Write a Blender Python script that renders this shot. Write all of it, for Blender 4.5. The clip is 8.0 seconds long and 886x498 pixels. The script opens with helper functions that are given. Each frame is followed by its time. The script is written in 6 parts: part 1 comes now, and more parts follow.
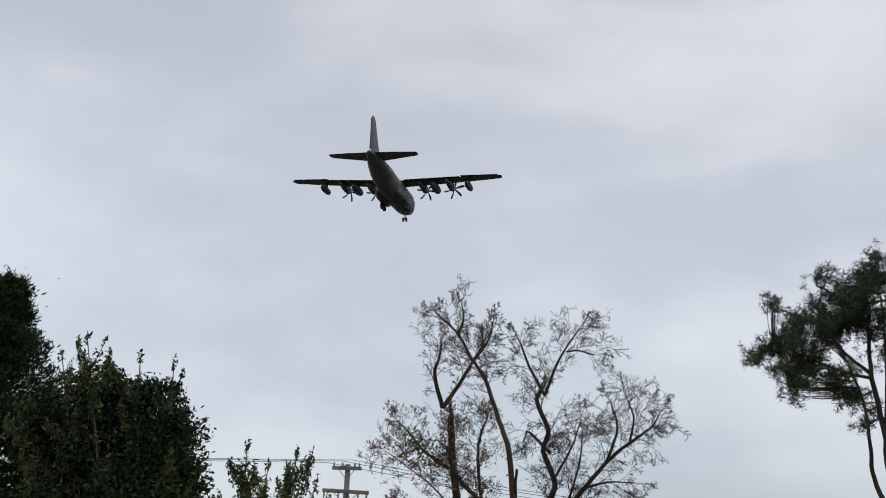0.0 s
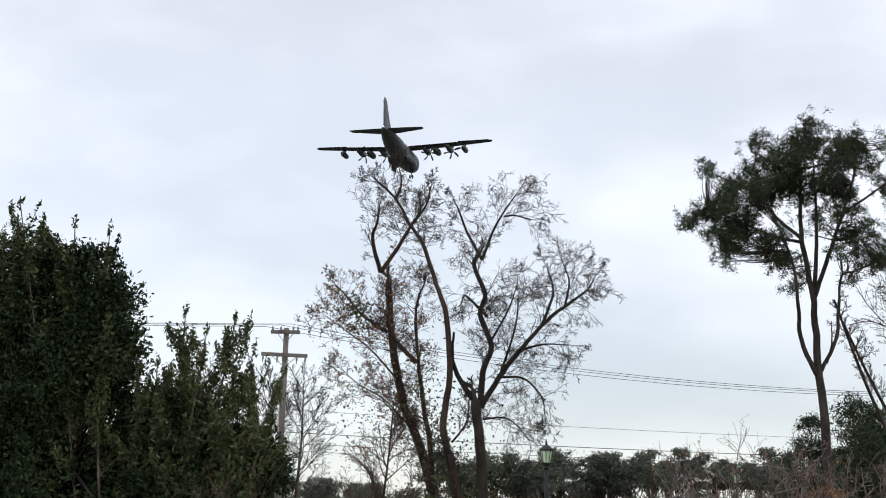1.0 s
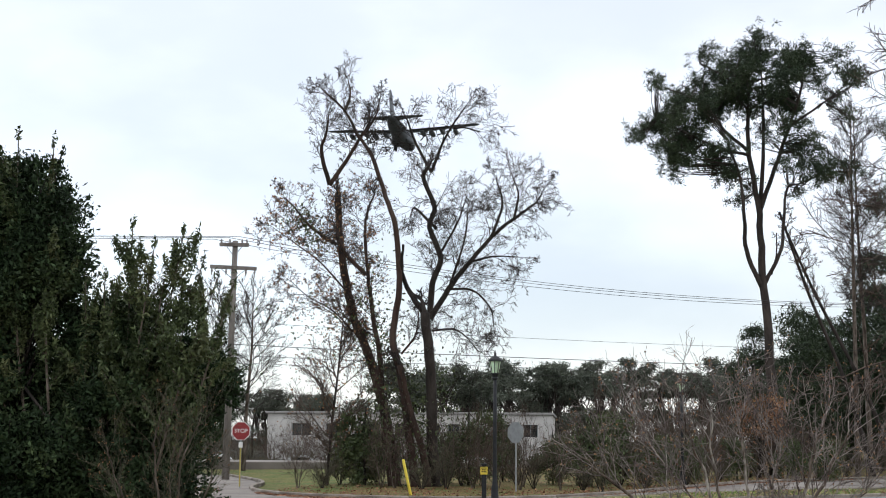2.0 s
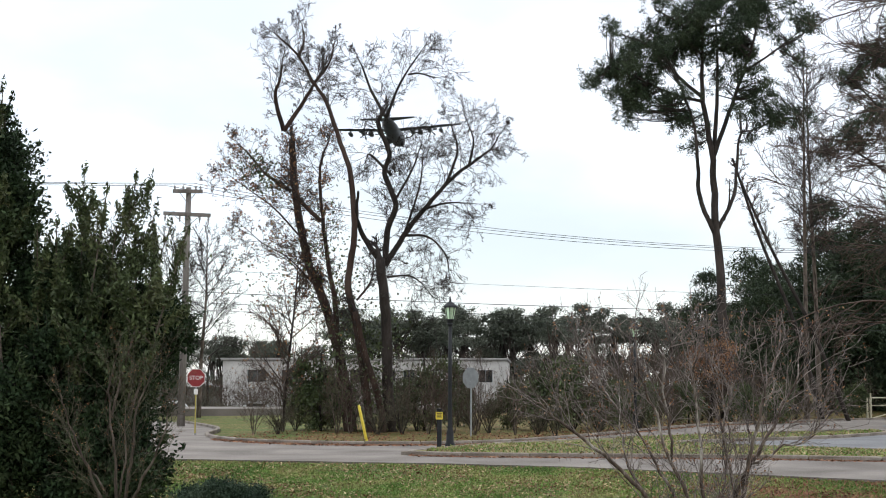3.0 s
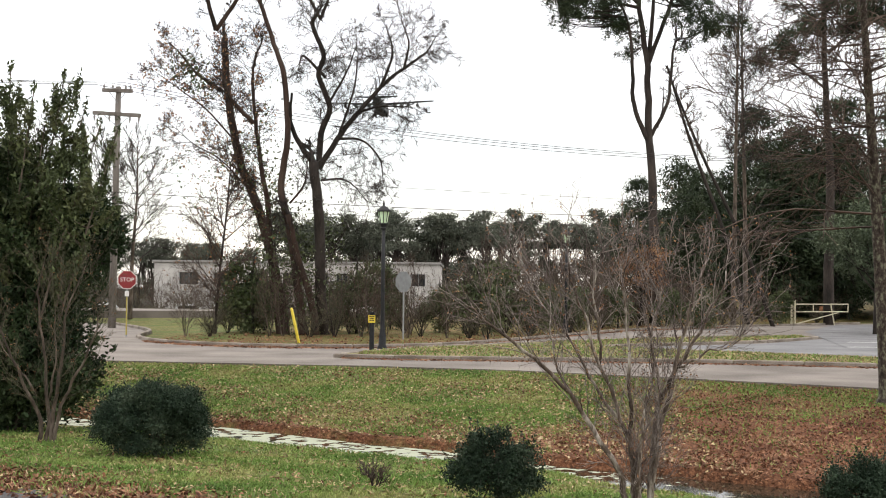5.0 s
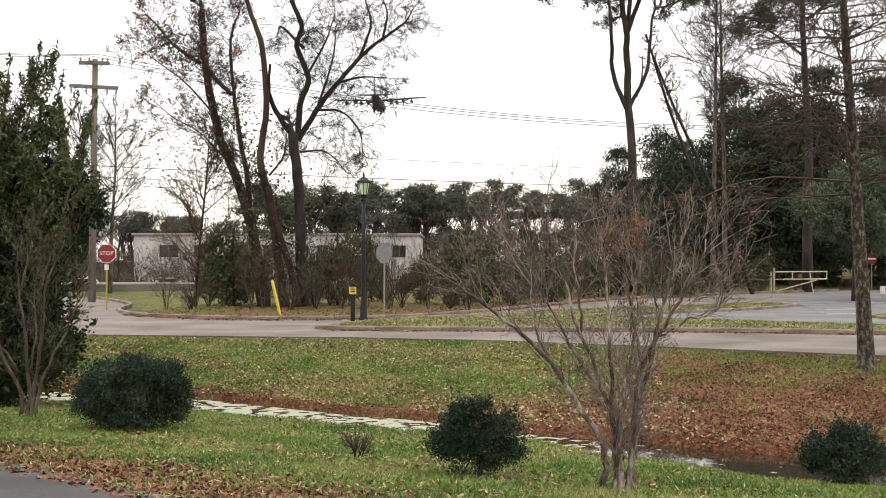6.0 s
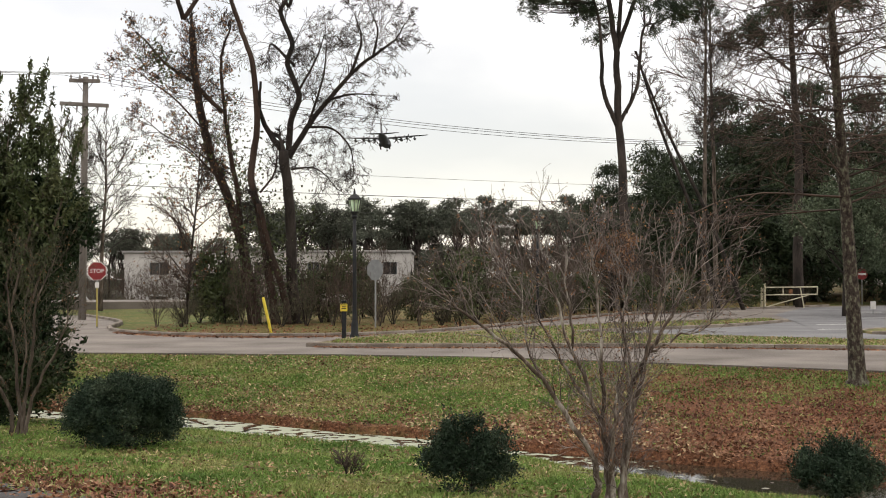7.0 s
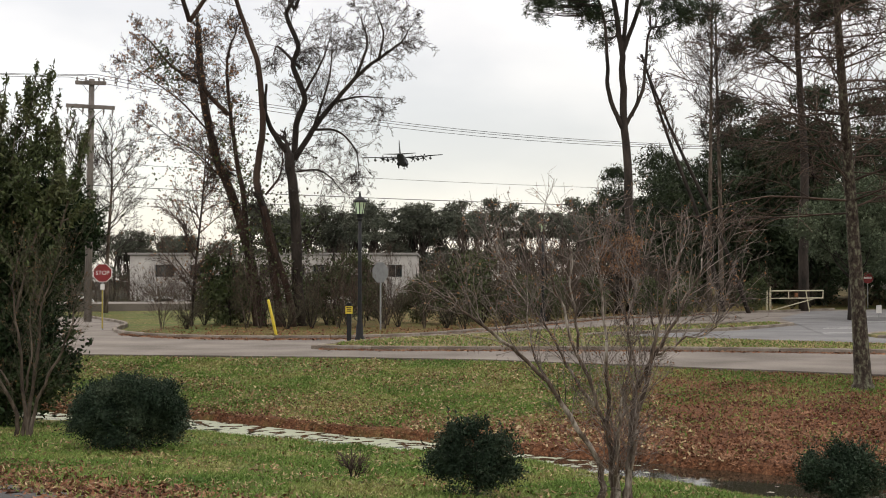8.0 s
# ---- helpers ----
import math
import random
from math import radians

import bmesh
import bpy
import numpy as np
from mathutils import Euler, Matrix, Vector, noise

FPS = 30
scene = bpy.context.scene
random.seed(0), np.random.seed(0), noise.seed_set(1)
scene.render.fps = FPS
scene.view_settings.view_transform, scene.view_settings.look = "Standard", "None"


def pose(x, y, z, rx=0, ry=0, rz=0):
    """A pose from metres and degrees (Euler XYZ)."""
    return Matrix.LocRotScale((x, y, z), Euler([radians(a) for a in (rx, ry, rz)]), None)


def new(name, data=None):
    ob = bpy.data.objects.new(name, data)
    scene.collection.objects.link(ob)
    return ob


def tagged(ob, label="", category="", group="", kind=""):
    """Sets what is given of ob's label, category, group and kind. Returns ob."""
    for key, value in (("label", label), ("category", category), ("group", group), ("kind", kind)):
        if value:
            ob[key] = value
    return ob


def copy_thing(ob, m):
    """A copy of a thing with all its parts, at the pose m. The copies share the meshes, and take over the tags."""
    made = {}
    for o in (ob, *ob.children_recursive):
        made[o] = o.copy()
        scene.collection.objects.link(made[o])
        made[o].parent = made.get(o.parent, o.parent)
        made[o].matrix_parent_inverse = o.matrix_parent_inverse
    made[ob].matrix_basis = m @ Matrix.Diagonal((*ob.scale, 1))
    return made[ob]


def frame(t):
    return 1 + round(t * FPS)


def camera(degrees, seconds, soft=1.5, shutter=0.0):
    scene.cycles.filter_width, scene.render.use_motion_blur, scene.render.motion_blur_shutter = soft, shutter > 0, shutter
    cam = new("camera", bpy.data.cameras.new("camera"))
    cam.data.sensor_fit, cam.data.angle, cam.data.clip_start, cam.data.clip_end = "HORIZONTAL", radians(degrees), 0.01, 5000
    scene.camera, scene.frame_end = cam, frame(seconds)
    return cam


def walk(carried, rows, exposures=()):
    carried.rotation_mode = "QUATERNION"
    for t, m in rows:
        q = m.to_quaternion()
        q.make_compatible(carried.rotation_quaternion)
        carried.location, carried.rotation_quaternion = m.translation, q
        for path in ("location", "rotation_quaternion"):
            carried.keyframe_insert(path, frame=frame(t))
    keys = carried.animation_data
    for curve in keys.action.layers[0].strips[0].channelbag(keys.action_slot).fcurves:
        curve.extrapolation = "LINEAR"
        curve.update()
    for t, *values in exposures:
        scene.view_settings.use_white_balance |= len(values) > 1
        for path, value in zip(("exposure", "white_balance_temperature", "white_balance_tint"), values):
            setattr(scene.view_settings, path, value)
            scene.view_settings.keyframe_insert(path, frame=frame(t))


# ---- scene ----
EYE_Z = 1.64
# seconds, yaw, pitch, roll of the hand-held camera, which stands on one spot
TURNS = [
    (0.0, 11.26, 18.08, -1.67), (0.5, 9.37, 15.01, -1.34), (1.0, 8.29, 12.21, -0.93), (1.5, 7.18, 9.96, -0.65),
    (2.8, 4.31, 6.51, -0.21), (3.0, 3.98, 6.04, -0.14), (3.5, 3.03, 5.15, -0.15), (4.0, 2.32, 4.08, -0.10),
    (4.5, 1.80, 2.87, -0.36), (5.0, 1.03, 1.85, -0.56), (6.3, -0.03, 0.48, 0.04), (6.5, -0.14, 0.76, 0.06),
    (7.0, -0.23, 1.30, 0.14), (7.5, -0.16, 1.42, 0.00), (8.0, 0.00, 1.42, 0.00)]
# seconds, stops, kelvin, tint
EXPOSURES = [(0.0, -0.54, 6500, 11), (0.5, -0.33, 6500, 11), (1.0, -0.1, 6500, 11), (1.5, 0.01, 6350, 11), (3.0, 0.22, 6420, 10),
             (3.5, 0.26, 6420, 10), (4.5, 0.38, 6780, 10), (5.0, 0.52, 7080, 13), (6.5, 0.34, 7350, 14), (7.0, 0.12, 7350, 14), (8.0, 0.0, 7350, 14)]
cam = camera(37.58, 8.0, 1.0)
walk(cam, [(t, pose(0, 0, EYE_Z, 0, 0, yaw) @ pose(0, 0, 0, pitch) @ pose(0, 0, 0, 0, roll) @ pose(0, 0, 0, 90))
           for t, yaw, pitch, roll in TURNS], EXPOSURES)

# ---- world and sun: a bright overcast winter day ----
SUN_ELEVATION, SUN_AZIMUTH = 34, 150


def overcast_world():
    w = bpy.data.worlds.new("overcast_sky")
    w.use_nodes = True
    scene.world = w
    nt = w.node_tree
    nt.nodes.clear()
    N, L = nt.nodes.new, nt.links.new
    out, bg = N("ShaderNodeOutputWorld"), N("ShaderNodeBackground")
    sky = N("ShaderNodeTexSky")
    sky.sky_type, sky.sun_disc = "NISHITA", False
    sky.sun_elevation, sky.sun_rotation = radians(SUN_ELEVATION), radians(SUN_AZIMUTH)
    sky_bg = N("ShaderNodeBackground")
    sky_bg.inputs[1].default_value = 0.05
    L(sky.outputs[0], sky_bg.inputs[0])
    # cloud deck: soft billows on the direction, brighter towards the zenith as an overcast sky is
    tc, sep = N("ShaderNodeTexCoord"), N("ShaderNodeSeparateXYZ")
    L(tc.outputs["Generated"], sep.inputs[0])
    mp = N("ShaderNodeMapping")
    mp.inputs["Scale"].default_value = (1.0, 1.0, 2.2)
    mp.inputs["Location"].default_value = (0.35, 0.1, 0.2)
    L(tc.outputs["Generated"], mp.inputs[0])
    n1, n2 = N("ShaderNodeTexNoise"), N("ShaderNodeTexNoise")
    for n, s, d, r in ((n1, 2.9, 4, 0.42), (n2, 7.0, 5, 0.5)):
        n.inputs["Scale"].default_value, n.inputs["Detail"].default_value, n.inputs["Roughness"].default_value = s, d, r
        L(mp.outputs[0], n.inputs["Vector"])
    mix = N("ShaderNodeMath")
    mix.operation = "MULTIPLY_ADD"
    mix.inputs[1].default_value = 0.3
    L(n2.outputs[0], mix.inputs[0])
    L(n1.outputs[0], mix.inputs[2])
    ramp = N("ShaderNodeValToRGB")
    e = ramp.color_ramp.elements
    e[0].position, e[0].color = 0.54, (0.60, 0.62, 0.655, 1)
    e[1].position, e[1].color = 0.76, (0.98, 0.985, 0.99, 1)
    ramp.color_ramp.interpolation = "B_SPLINE"
    L(mix.outputs[0], ramp.inputs[0])
    up = N("ShaderNodeFloatCurve")
    curve = up.mapping.curves[0]
    curve.points[0].location, curve.points[1].location = (0.0, 0.31), (1.0, 1.0)
    for at, value in ((0.14, 0.315), (0.3, 0.41), (0.48, 0.4)):
        curve.points.new(at, value)
    up.mapping.update()
    L(sep.outputs[2], up.inputs["Value"])
    glow = N("ShaderNodeMath")
    glow.operation = "MULTIPLY"
    glow.inputs[1].default_value = 2.6
    L(up.outputs[0], glow.inputs[0])
    L(ramp.outputs[0], bg.inputs[0])
    L(glow.outputs[0], bg.inputs[1])
    add = N("ShaderNodeAddShader")
    L(bg.outputs[0], add.inputs[0])
    L(sky_bg.outputs[0], add.inputs[1])
    L(add.outputs[0], out.inputs[0])


overcast_world()
sun = new("sun", bpy.data.lights.new("sun", "SUN"))
sun.data.energy, sun.data.angle, sun.data.color = 0.9, radians(25), (1.0, 0.96, 0.9)
sun.matrix_basis = pose(0, 0, 40, 90 - SUN_ELEVATION, 0, 180 - SUN_AZIMUTH + 180)


# ---- materials ----
def material(name, colours, rough=0.85, scale=6.0, bump=0.25, fine=60.0, metal=0.0, island=0.0, each=0.0, spec=0.3, detail=6, stretch=(1, 1, 1)):
    """Two or three base colours blended by noise at two scales, with a fine bump. island / each: brightness spread by mesh island / by object."""
    m = bpy.data.materials.new(name)
    m.use_nodes = True
    nt = m.node_tree
    N, L = nt.nodes.new, nt.links.new
    b = nt.nodes["Principled BSDF"]
    b.inputs["Roughness"].default_value, b.inputs["Metallic"].default_value = rough, metal
    b.inputs["Specular IOR Level"].default_value = spec
    tc = N("ShaderNodeTexCoord")
    mp = N("ShaderNodeMapping")
    mp.inputs["Scale"].default_value = stretch
    L(tc.outputs["Object"], mp.inputs[0])
    a, c = N("ShaderNodeTexNoise"), N("ShaderNodeTexNoise")
    for n, s in ((a, scale), (c, fine)):
        n.inputs["Scale"].default_value, n.inputs["Detail"].default_value = s, detail
        L(mp.outputs[0], n.inputs["Vector"])
    mm = N("ShaderNodeMath")
    mm.operation = "MULTIPLY_ADD"
    mm.inputs[1].default_value = 0.4
    L(c.outputs[0], mm.inputs[0])
    L(a.outputs[0], mm.inputs[2])
    ramp = N("ShaderNodeValToRGB")
    el = ramp.color_ramp.elements
    while len(el) < len(colours):
        el.new(0.5)
    for i, col in enumerate(colours):
        el[i].position = 0.52 + 0.36 * i / max(1, len(colours) - 1)
        el[i].color = (*col, 1)
    L(mm.outputs[0], ramp.inputs[0])
    col = ramp.outputs[0]
    if island or each:
        hsv = N("ShaderNodeHueSaturation")
        mr = N("ShaderNodeMapRange")
        spread = island or each
        mr.inputs["To Min"].default_value, mr.inputs["To Max"].default_value = 1 - spread, 1 + spread
        if island:
            L(N("ShaderNodeNewGeometry").outputs["Random Per Island"], mr.inputs[0])
        else:
            L(N("ShaderNodeObjectInfo").outputs["Random"], mr.inputs[0])
        L(mr.outputs[0], hsv.inputs["Value"])
        L(col, hsv.inputs["Color"])
        col = hsv.outputs[0]
    L(col, b.inputs["Base Color"])
    if bump:
        bp = N("ShaderNodeBump")
        bp.inputs["Strength"].default_value, bp.inputs["Distance"].default_value = bump, 0.02
        L(c.outputs[0], bp.inputs["Height"])
        L(bp.outputs[0], b.inputs["Normal"])
    return m


BARK_DARK = material("bark_dark", [(0.013, 0.011, 0.010), (0.03, 0.024, 0.02), (0.052, 0.043, 0.037)], 0.95, 2, 0.6, 14, stretch=(1, 1, 0.3))
BARK_RED = material("bark_reddish", [(0.018, 0.013, 0.010), (0.045, 0.027, 0.02), (0.07, 0.048, 0.037)], 0.95, 2, 0.6, 14, stretch=(1, 1, 0.3))
BARK_PINE = material("bark_pine", [(0.018, 0.015, 0.013), (0.04, 0.032, 0.027), (0.065, 0.052, 0.044)], 0.95, 2, 0.6, 12, stretch=(1, 1, 0.4))
BARK_CRAPE = material("bark_smooth_tan", [(0.035, 0.023, 0.017), (0.12, 0.09, 0.07), (0.46, 0.42, 0.37)], 0.8, 5, 0.3, 40, stretch=(1, 1, 0.3))
BARK_SHRUB = material("bark_grey_brown", [(0.035, 0.026, 0.02), (0.085, 0.066, 0.05), (0.17, 0.14, 0.115)], 0.85, 7, 0.3, 40, stretch=(1, 1, 0.3))
BARK_LICHEN = material("bark_lichened", [(0.02, 0.015, 0.012), (0.055, 0.042, 0.033), (0.16, 0.165, 0.115)], 0.95, 16, 0.9, 45, stretch=(1, 1, 0.6))
TWIG_GREY = material("twig_grey", [(0.02, 0.017, 0.015), (0.05, 0.041, 0.035)], 0.9, 3, 0, 20, island=0.3)
TWIG_BROWN = material("twig_brown", [(0.04, 0.028, 0.022), (0.11, 0.078, 0.06)], 0.9, 3, 0, 20, island=0.35)
TWIG_CRAPE = material("twig_tan", [(0.05, 0.034, 0.031), (0.27, 0.23, 0.205)], 0.85, 5, 0, 30, island=0.3)
TWIG_BRUSH = material("twig_olive_brown", [(0.045, 0.039, 0.025), (0.105, 0.092, 0.06)], 0.9, 3, 0, 20, island=0.35)
ASPHALT_LOT = material("asphalt_grey", [(0.115, 0.117, 0.12), (0.15, 0.152, 0.155), (0.185, 0.186, 0.186)], 0.9, 0.5, 0.35, 45)
PAINT_LINE = material("worn_road_paint", [(0.35, 0.35, 0.34), (0.55, 0.55, 0.53)], 0.8, 4, 0, 30)
LEAF_DARK = material("leaf_evergreen", [(0.010, 0.021, 0.008), (0.020, 0.037, 0.014), (0.042, 0.06, 0.023)], 0.75, 1.2, 0, 9, island=0.45, spec=0.2)
LEAF_OLIVE = material("leaf_olive", [(0.035, 0.05, 0.018), (0.06, 0.08, 0.03), (0.09, 0.095, 0.04)], 0.6, 1.2, 0, 9, island=0.45)
LEAF_BLUE = material("leaf_bush_green", [(0.015, 0.029, 0.017), (0.029, 0.049, 0.03), (0.058, 0.08, 0.05)], 0.75, 2.5, 0, 20, island=0.45, spec=0.15)
LEAF_CEDAR = material("leaf_cedar", [(0.055, 0.08, 0.048), (0.09, 0.12, 0.07), (0.115, 0.14, 0.085)], 0.7, 0.8, 0, 6, island=0.4)
LEAF_DRY = material("leaf_dry_brown", [(0.13, 0.055, 0.028), (0.22, 0.11, 0.055), (0.30, 0.18, 0.09)], 0.85, 1.5, 0, 12, island=0.45)
LEAF_TAN = material("leaf_litter_tan", [(0.20, 0.14, 0.07), (0.32, 0.24, 0.13), (0.42, 0.33, 0.20)], 0.85, 1.5, 0, 12, island=0.4)
PAINT_OLIVE = material("dull_yellow", [(0.32, 0.26, 0.06), (0.42, 0.35, 0.1)], 0.6, 5, 0.05, 40)
LEAF_LITTER = material("leaf_litter", [(0.10, 0.042, 0.023), (0.18, 0.08, 0.043), (0.27, 0.15, 0.085)], 0.85, 1.5, 0, 12, island=0.5)
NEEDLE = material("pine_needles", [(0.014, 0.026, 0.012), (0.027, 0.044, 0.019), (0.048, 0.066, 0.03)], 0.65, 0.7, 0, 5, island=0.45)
# needles of the skyline pines, with the distance haze mixed into their colour
NEEDLE_HAZED = material("pine_needles_hazed", [(0.055, 0.066, 0.048), (0.085, 0.098, 0.07), (0.115, 0.125, 0.095)], 0.7, 0.3, 0, 2, island=0.4)
ASPHALT = material("asphalt_worn", [(0.11, 0.095, 0.082), (0.165, 0.146, 0.128), (0.22, 0.196, 0.172)], 0.9, 0.5, 0.35, 45)
ASPHALT_DARK = material("asphalt_dark", [(0.035, 0.036, 0.038), (0.055, 0.056, 0.058), (0.075, 0.075, 0.076)], 0.85, 0.8, 0.4, 60)
CONCRETE = material("concrete_kerb", [(0.12, 0.10, 0.08), (0.21, 0.18, 0.15), (0.30, 0.27, 0.23)], 0.9, 2.5, 0.3, 40, each=0.12)
GRASS_SHORT = material("grass_island", [(0.055, 0.06, 0.02), (0.13, 0.125, 0.045), (0.26, 0.21, 0.10)], 0.95, 0.9, 0.5, 30)
GRASS_BLADE = material("grass_blade", [(0.075, 0.145, 0.028), (0.14, 0.225, 0.05), (0.27, 0.275, 0.10)], 0.8, 0.6, 0, 5, island=0.35)
METAL_BLACK = material("black_painted_metal", [(0.012, 0.013, 0.014), (0.022, 0.023, 0.025)], 0.6, 8, 0.05, 60, spec=0.25)
METAL_GALV = material("galvanised_steel", [(0.26, 0.27, 0.27), (0.36, 0.37, 0.37)], 0.5, 10, 0.05, 80, metal=0.6)
METAL_GREY = material("grey_sign_back", [(0.19, 0.20, 0.205), (0.25, 0.26, 0.265)], 0.6, 6, 0, 50)
WOOD_POLE = material("weathered_pole_wood", [(0.10, 0.088, 0.078), (0.17, 0.152, 0.135), (0.24, 0.22, 0.20)], 0.9, 2, 0.4, 25, stretch=(1, 1, 0.15))
PAINT_RED = material("sign_red", [(0.20, 0.022, 0.024), (0.26, 0.036, 0.036)], 0.5, 6, 0, 40)
PAINT_WHITE = material("sign_white", [(0.66, 0.65, 0.62), (0.78, 0.77, 0.74)], 0.55, 5, 0, 40)
PAINT_YELLOW = material("safety_yellow", [(0.60, 0.45, 0.04), (0.70, 0.55, 0.08)], 0.5, 5, 0.05, 40)
PAINT_GATE = material("gate_cream", [(0.45, 0.41, 0.29), (0.58, 0.54, 0.40)], 0.6, 6, 0.05, 50)
STUCCO = material("pale_wall", [(0.41, 0.39, 0.36), (0.53, 0.51, 0.48), (0.61, 0.59, 0.55)], 0.9, 0.5, 0.2, 12)
ROOFING = material("grey_roofing", [(0.22, 0.21, 0.20), (0.30, 0.29, 0.27)], 0.9, 0.6, 0.2, 10)
GLASS_DARK = material("dark_window_glass", [(0.012, 0.014, 0.016), (0.025, 0.028, 0.03)], 0.12, 2, 0, 10, spec=0.6)
RUBBER = material("tyre_rubber", [(0.012, 0.012, 0.012), (0.022, 0.022, 0.022)], 0.85, 12, 0.1, 60)
WIRE = material("cable_dark", [(0.02, 0.02, 0.021), (0.035, 0.035, 0.036)], 0.7, 5, 0, 30)
PORCELAIN = material("insulator_grey", [(0.20, 0.19, 0.19), (0.30, 0.29, 0.28)], 0.35, 8, 0, 40)
AIR_GREY = material("aircraft_grey", [(0.10, 0.11, 0.12), (0.125, 0.136, 0.147), (0.145, 0.156, 0.167)], 0.6, 0.5, 0.04, 6)
AIR_DARK = material("aircraft_dark_grey", [(0.035, 0.037, 0.039), (0.05, 0.052, 0.054)], 0.6, 0.8, 0.04, 8)
CAR_WHITE = material("white_car_paint", [(0.70, 0.71, 0.72), (0.78, 0.79, 0.80)], 0.25, 2, 0, 20, spec=0.6)


def lantern_glass():
    m = bpy.data.materials.new("lantern_glass")
    m.use_nodes = True
    b = m.node_tree.nodes["Principled BSDF"]
    b.inputs["Base Color"].default_value = (0.72, 0.9, 0.62, 1)
    b.inputs["Transmission Weight"].default_value, b.inputs["Roughness"].default_value, b.inputs["IOR"].default_value = 0.6, 0.3, 1.3
    return m


GLASS_LANTERN = lantern_glass()


def ground_material():
    """Winter lawn: green and straw-coloured grass, reddish leaf litter towards the stream bank, mud at the water."""
    m = bpy.data.materials.new("winter_ground")
    m.use_nodes = True
    nt = m.node_tree
    N, L = nt.nodes.new, nt.links.new
    b = nt.nodes["Principled BSDF"]
    b.inputs["Roughness"].default_value, b.inputs["Specular IOR Level"].default_value = 0.95, 0.15
    tc = N("ShaderNodeTexCoord")

    def noise_tex(scale, detail=6, rough=0.6):
        n = N("ShaderNodeTexNoise")
        n.inputs["Scale"].default_value, n.inputs["Detail"].default_value, n.inputs["Roughness"].default_value = scale, detail, rough
        L(tc.outputs["Object"], n.inputs["Vector"])
        return n.outputs[0]

    def ramp_of(fac, stops):
        r = N("ShaderNodeValToRGB")
        el = r.color_ramp.elements
        while len(el) < len(stops):
            el.new(0.5)
        for q, (p, c) in zip(el, stops):
            q.position, q.color = p, (*c, 1)
        L(fac, r.inputs[0])
        return r.outputs[0]

    def blend(fac, a, c):
        x = N("ShaderNodeMix")
        x.data_type = "RGBA"
        L(fac, x.inputs[0])
        L(a, x.inputs[6])
        L(c, x.inputs[7])
        return x.outputs[2]

    grass = ramp_of(noise_tex(9, 8, 0.7), [(0.36, (0.022, 0.028, 0.010)), (0.48, (0.10, 0.105, 0.03)), (0.58, (0.20, 0.17, 0.065)), (0.7, (0.35, 0.275, 0.13))])
    green = ramp_of(noise_tex(14, 8, 0.7), [(0.36, (0.02, 0.035, 0.010)), (0.5, (0.075, 0.115, 0.028)), (0.66, (0.2, 0.2, 0.065))])
    litter = ramp_of(noise_tex(22, 8, 0.75), [(0.34, (0.035, 0.018, 0.012)), (0.48, (0.12, 0.052, 0.027)), (0.58, (0.22, 0.10, 0.052)), (0.7, (0.34, 0.21, 0.125))])
    patch = N("ShaderNodeMapRange")
    patch.inputs["From Min"].default_value, patch.inputs["From Max"].default_value = 0.46, 0.6
    L(noise_tex(0.45, 5), patch.inputs[0])
    turf = blend(patch.outputs[0], grass, green)
    # litter cover is stored on the mesh, broken up by noise
    at = N("ShaderNodeAttribute")
    at.attribute_name = "litter"
    ad = N("ShaderNodeMath")
    ad.operation = "ADD"
    L(at.outputs["Fac"], ad.inputs[0])
    L(noise_tex(2.2, 8, 0.7), ad.inputs[1])
    cov = N("ShaderNodeMapRange")
    cov.inputs["From Min"].default_value, cov.inputs["From Max"].default_value = 0.86, 1.16
    L(ad.outputs[0], cov.inputs[0])
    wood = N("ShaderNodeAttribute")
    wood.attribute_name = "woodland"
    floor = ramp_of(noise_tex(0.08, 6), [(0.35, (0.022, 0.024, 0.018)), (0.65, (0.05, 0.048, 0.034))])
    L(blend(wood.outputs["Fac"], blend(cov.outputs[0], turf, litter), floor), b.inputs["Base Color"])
    bp = N("ShaderNodeBump")
    bp.inputs["Strength"].default_value, bp.inputs["Distance"].default_value = 0.7, 0.05
    L(noise_tex(30, 8, 0.7), bp.inputs["Height"])
    L(bp.outputs[0], b.inputs["Normal"])
    return m


GROUND = ground_material()


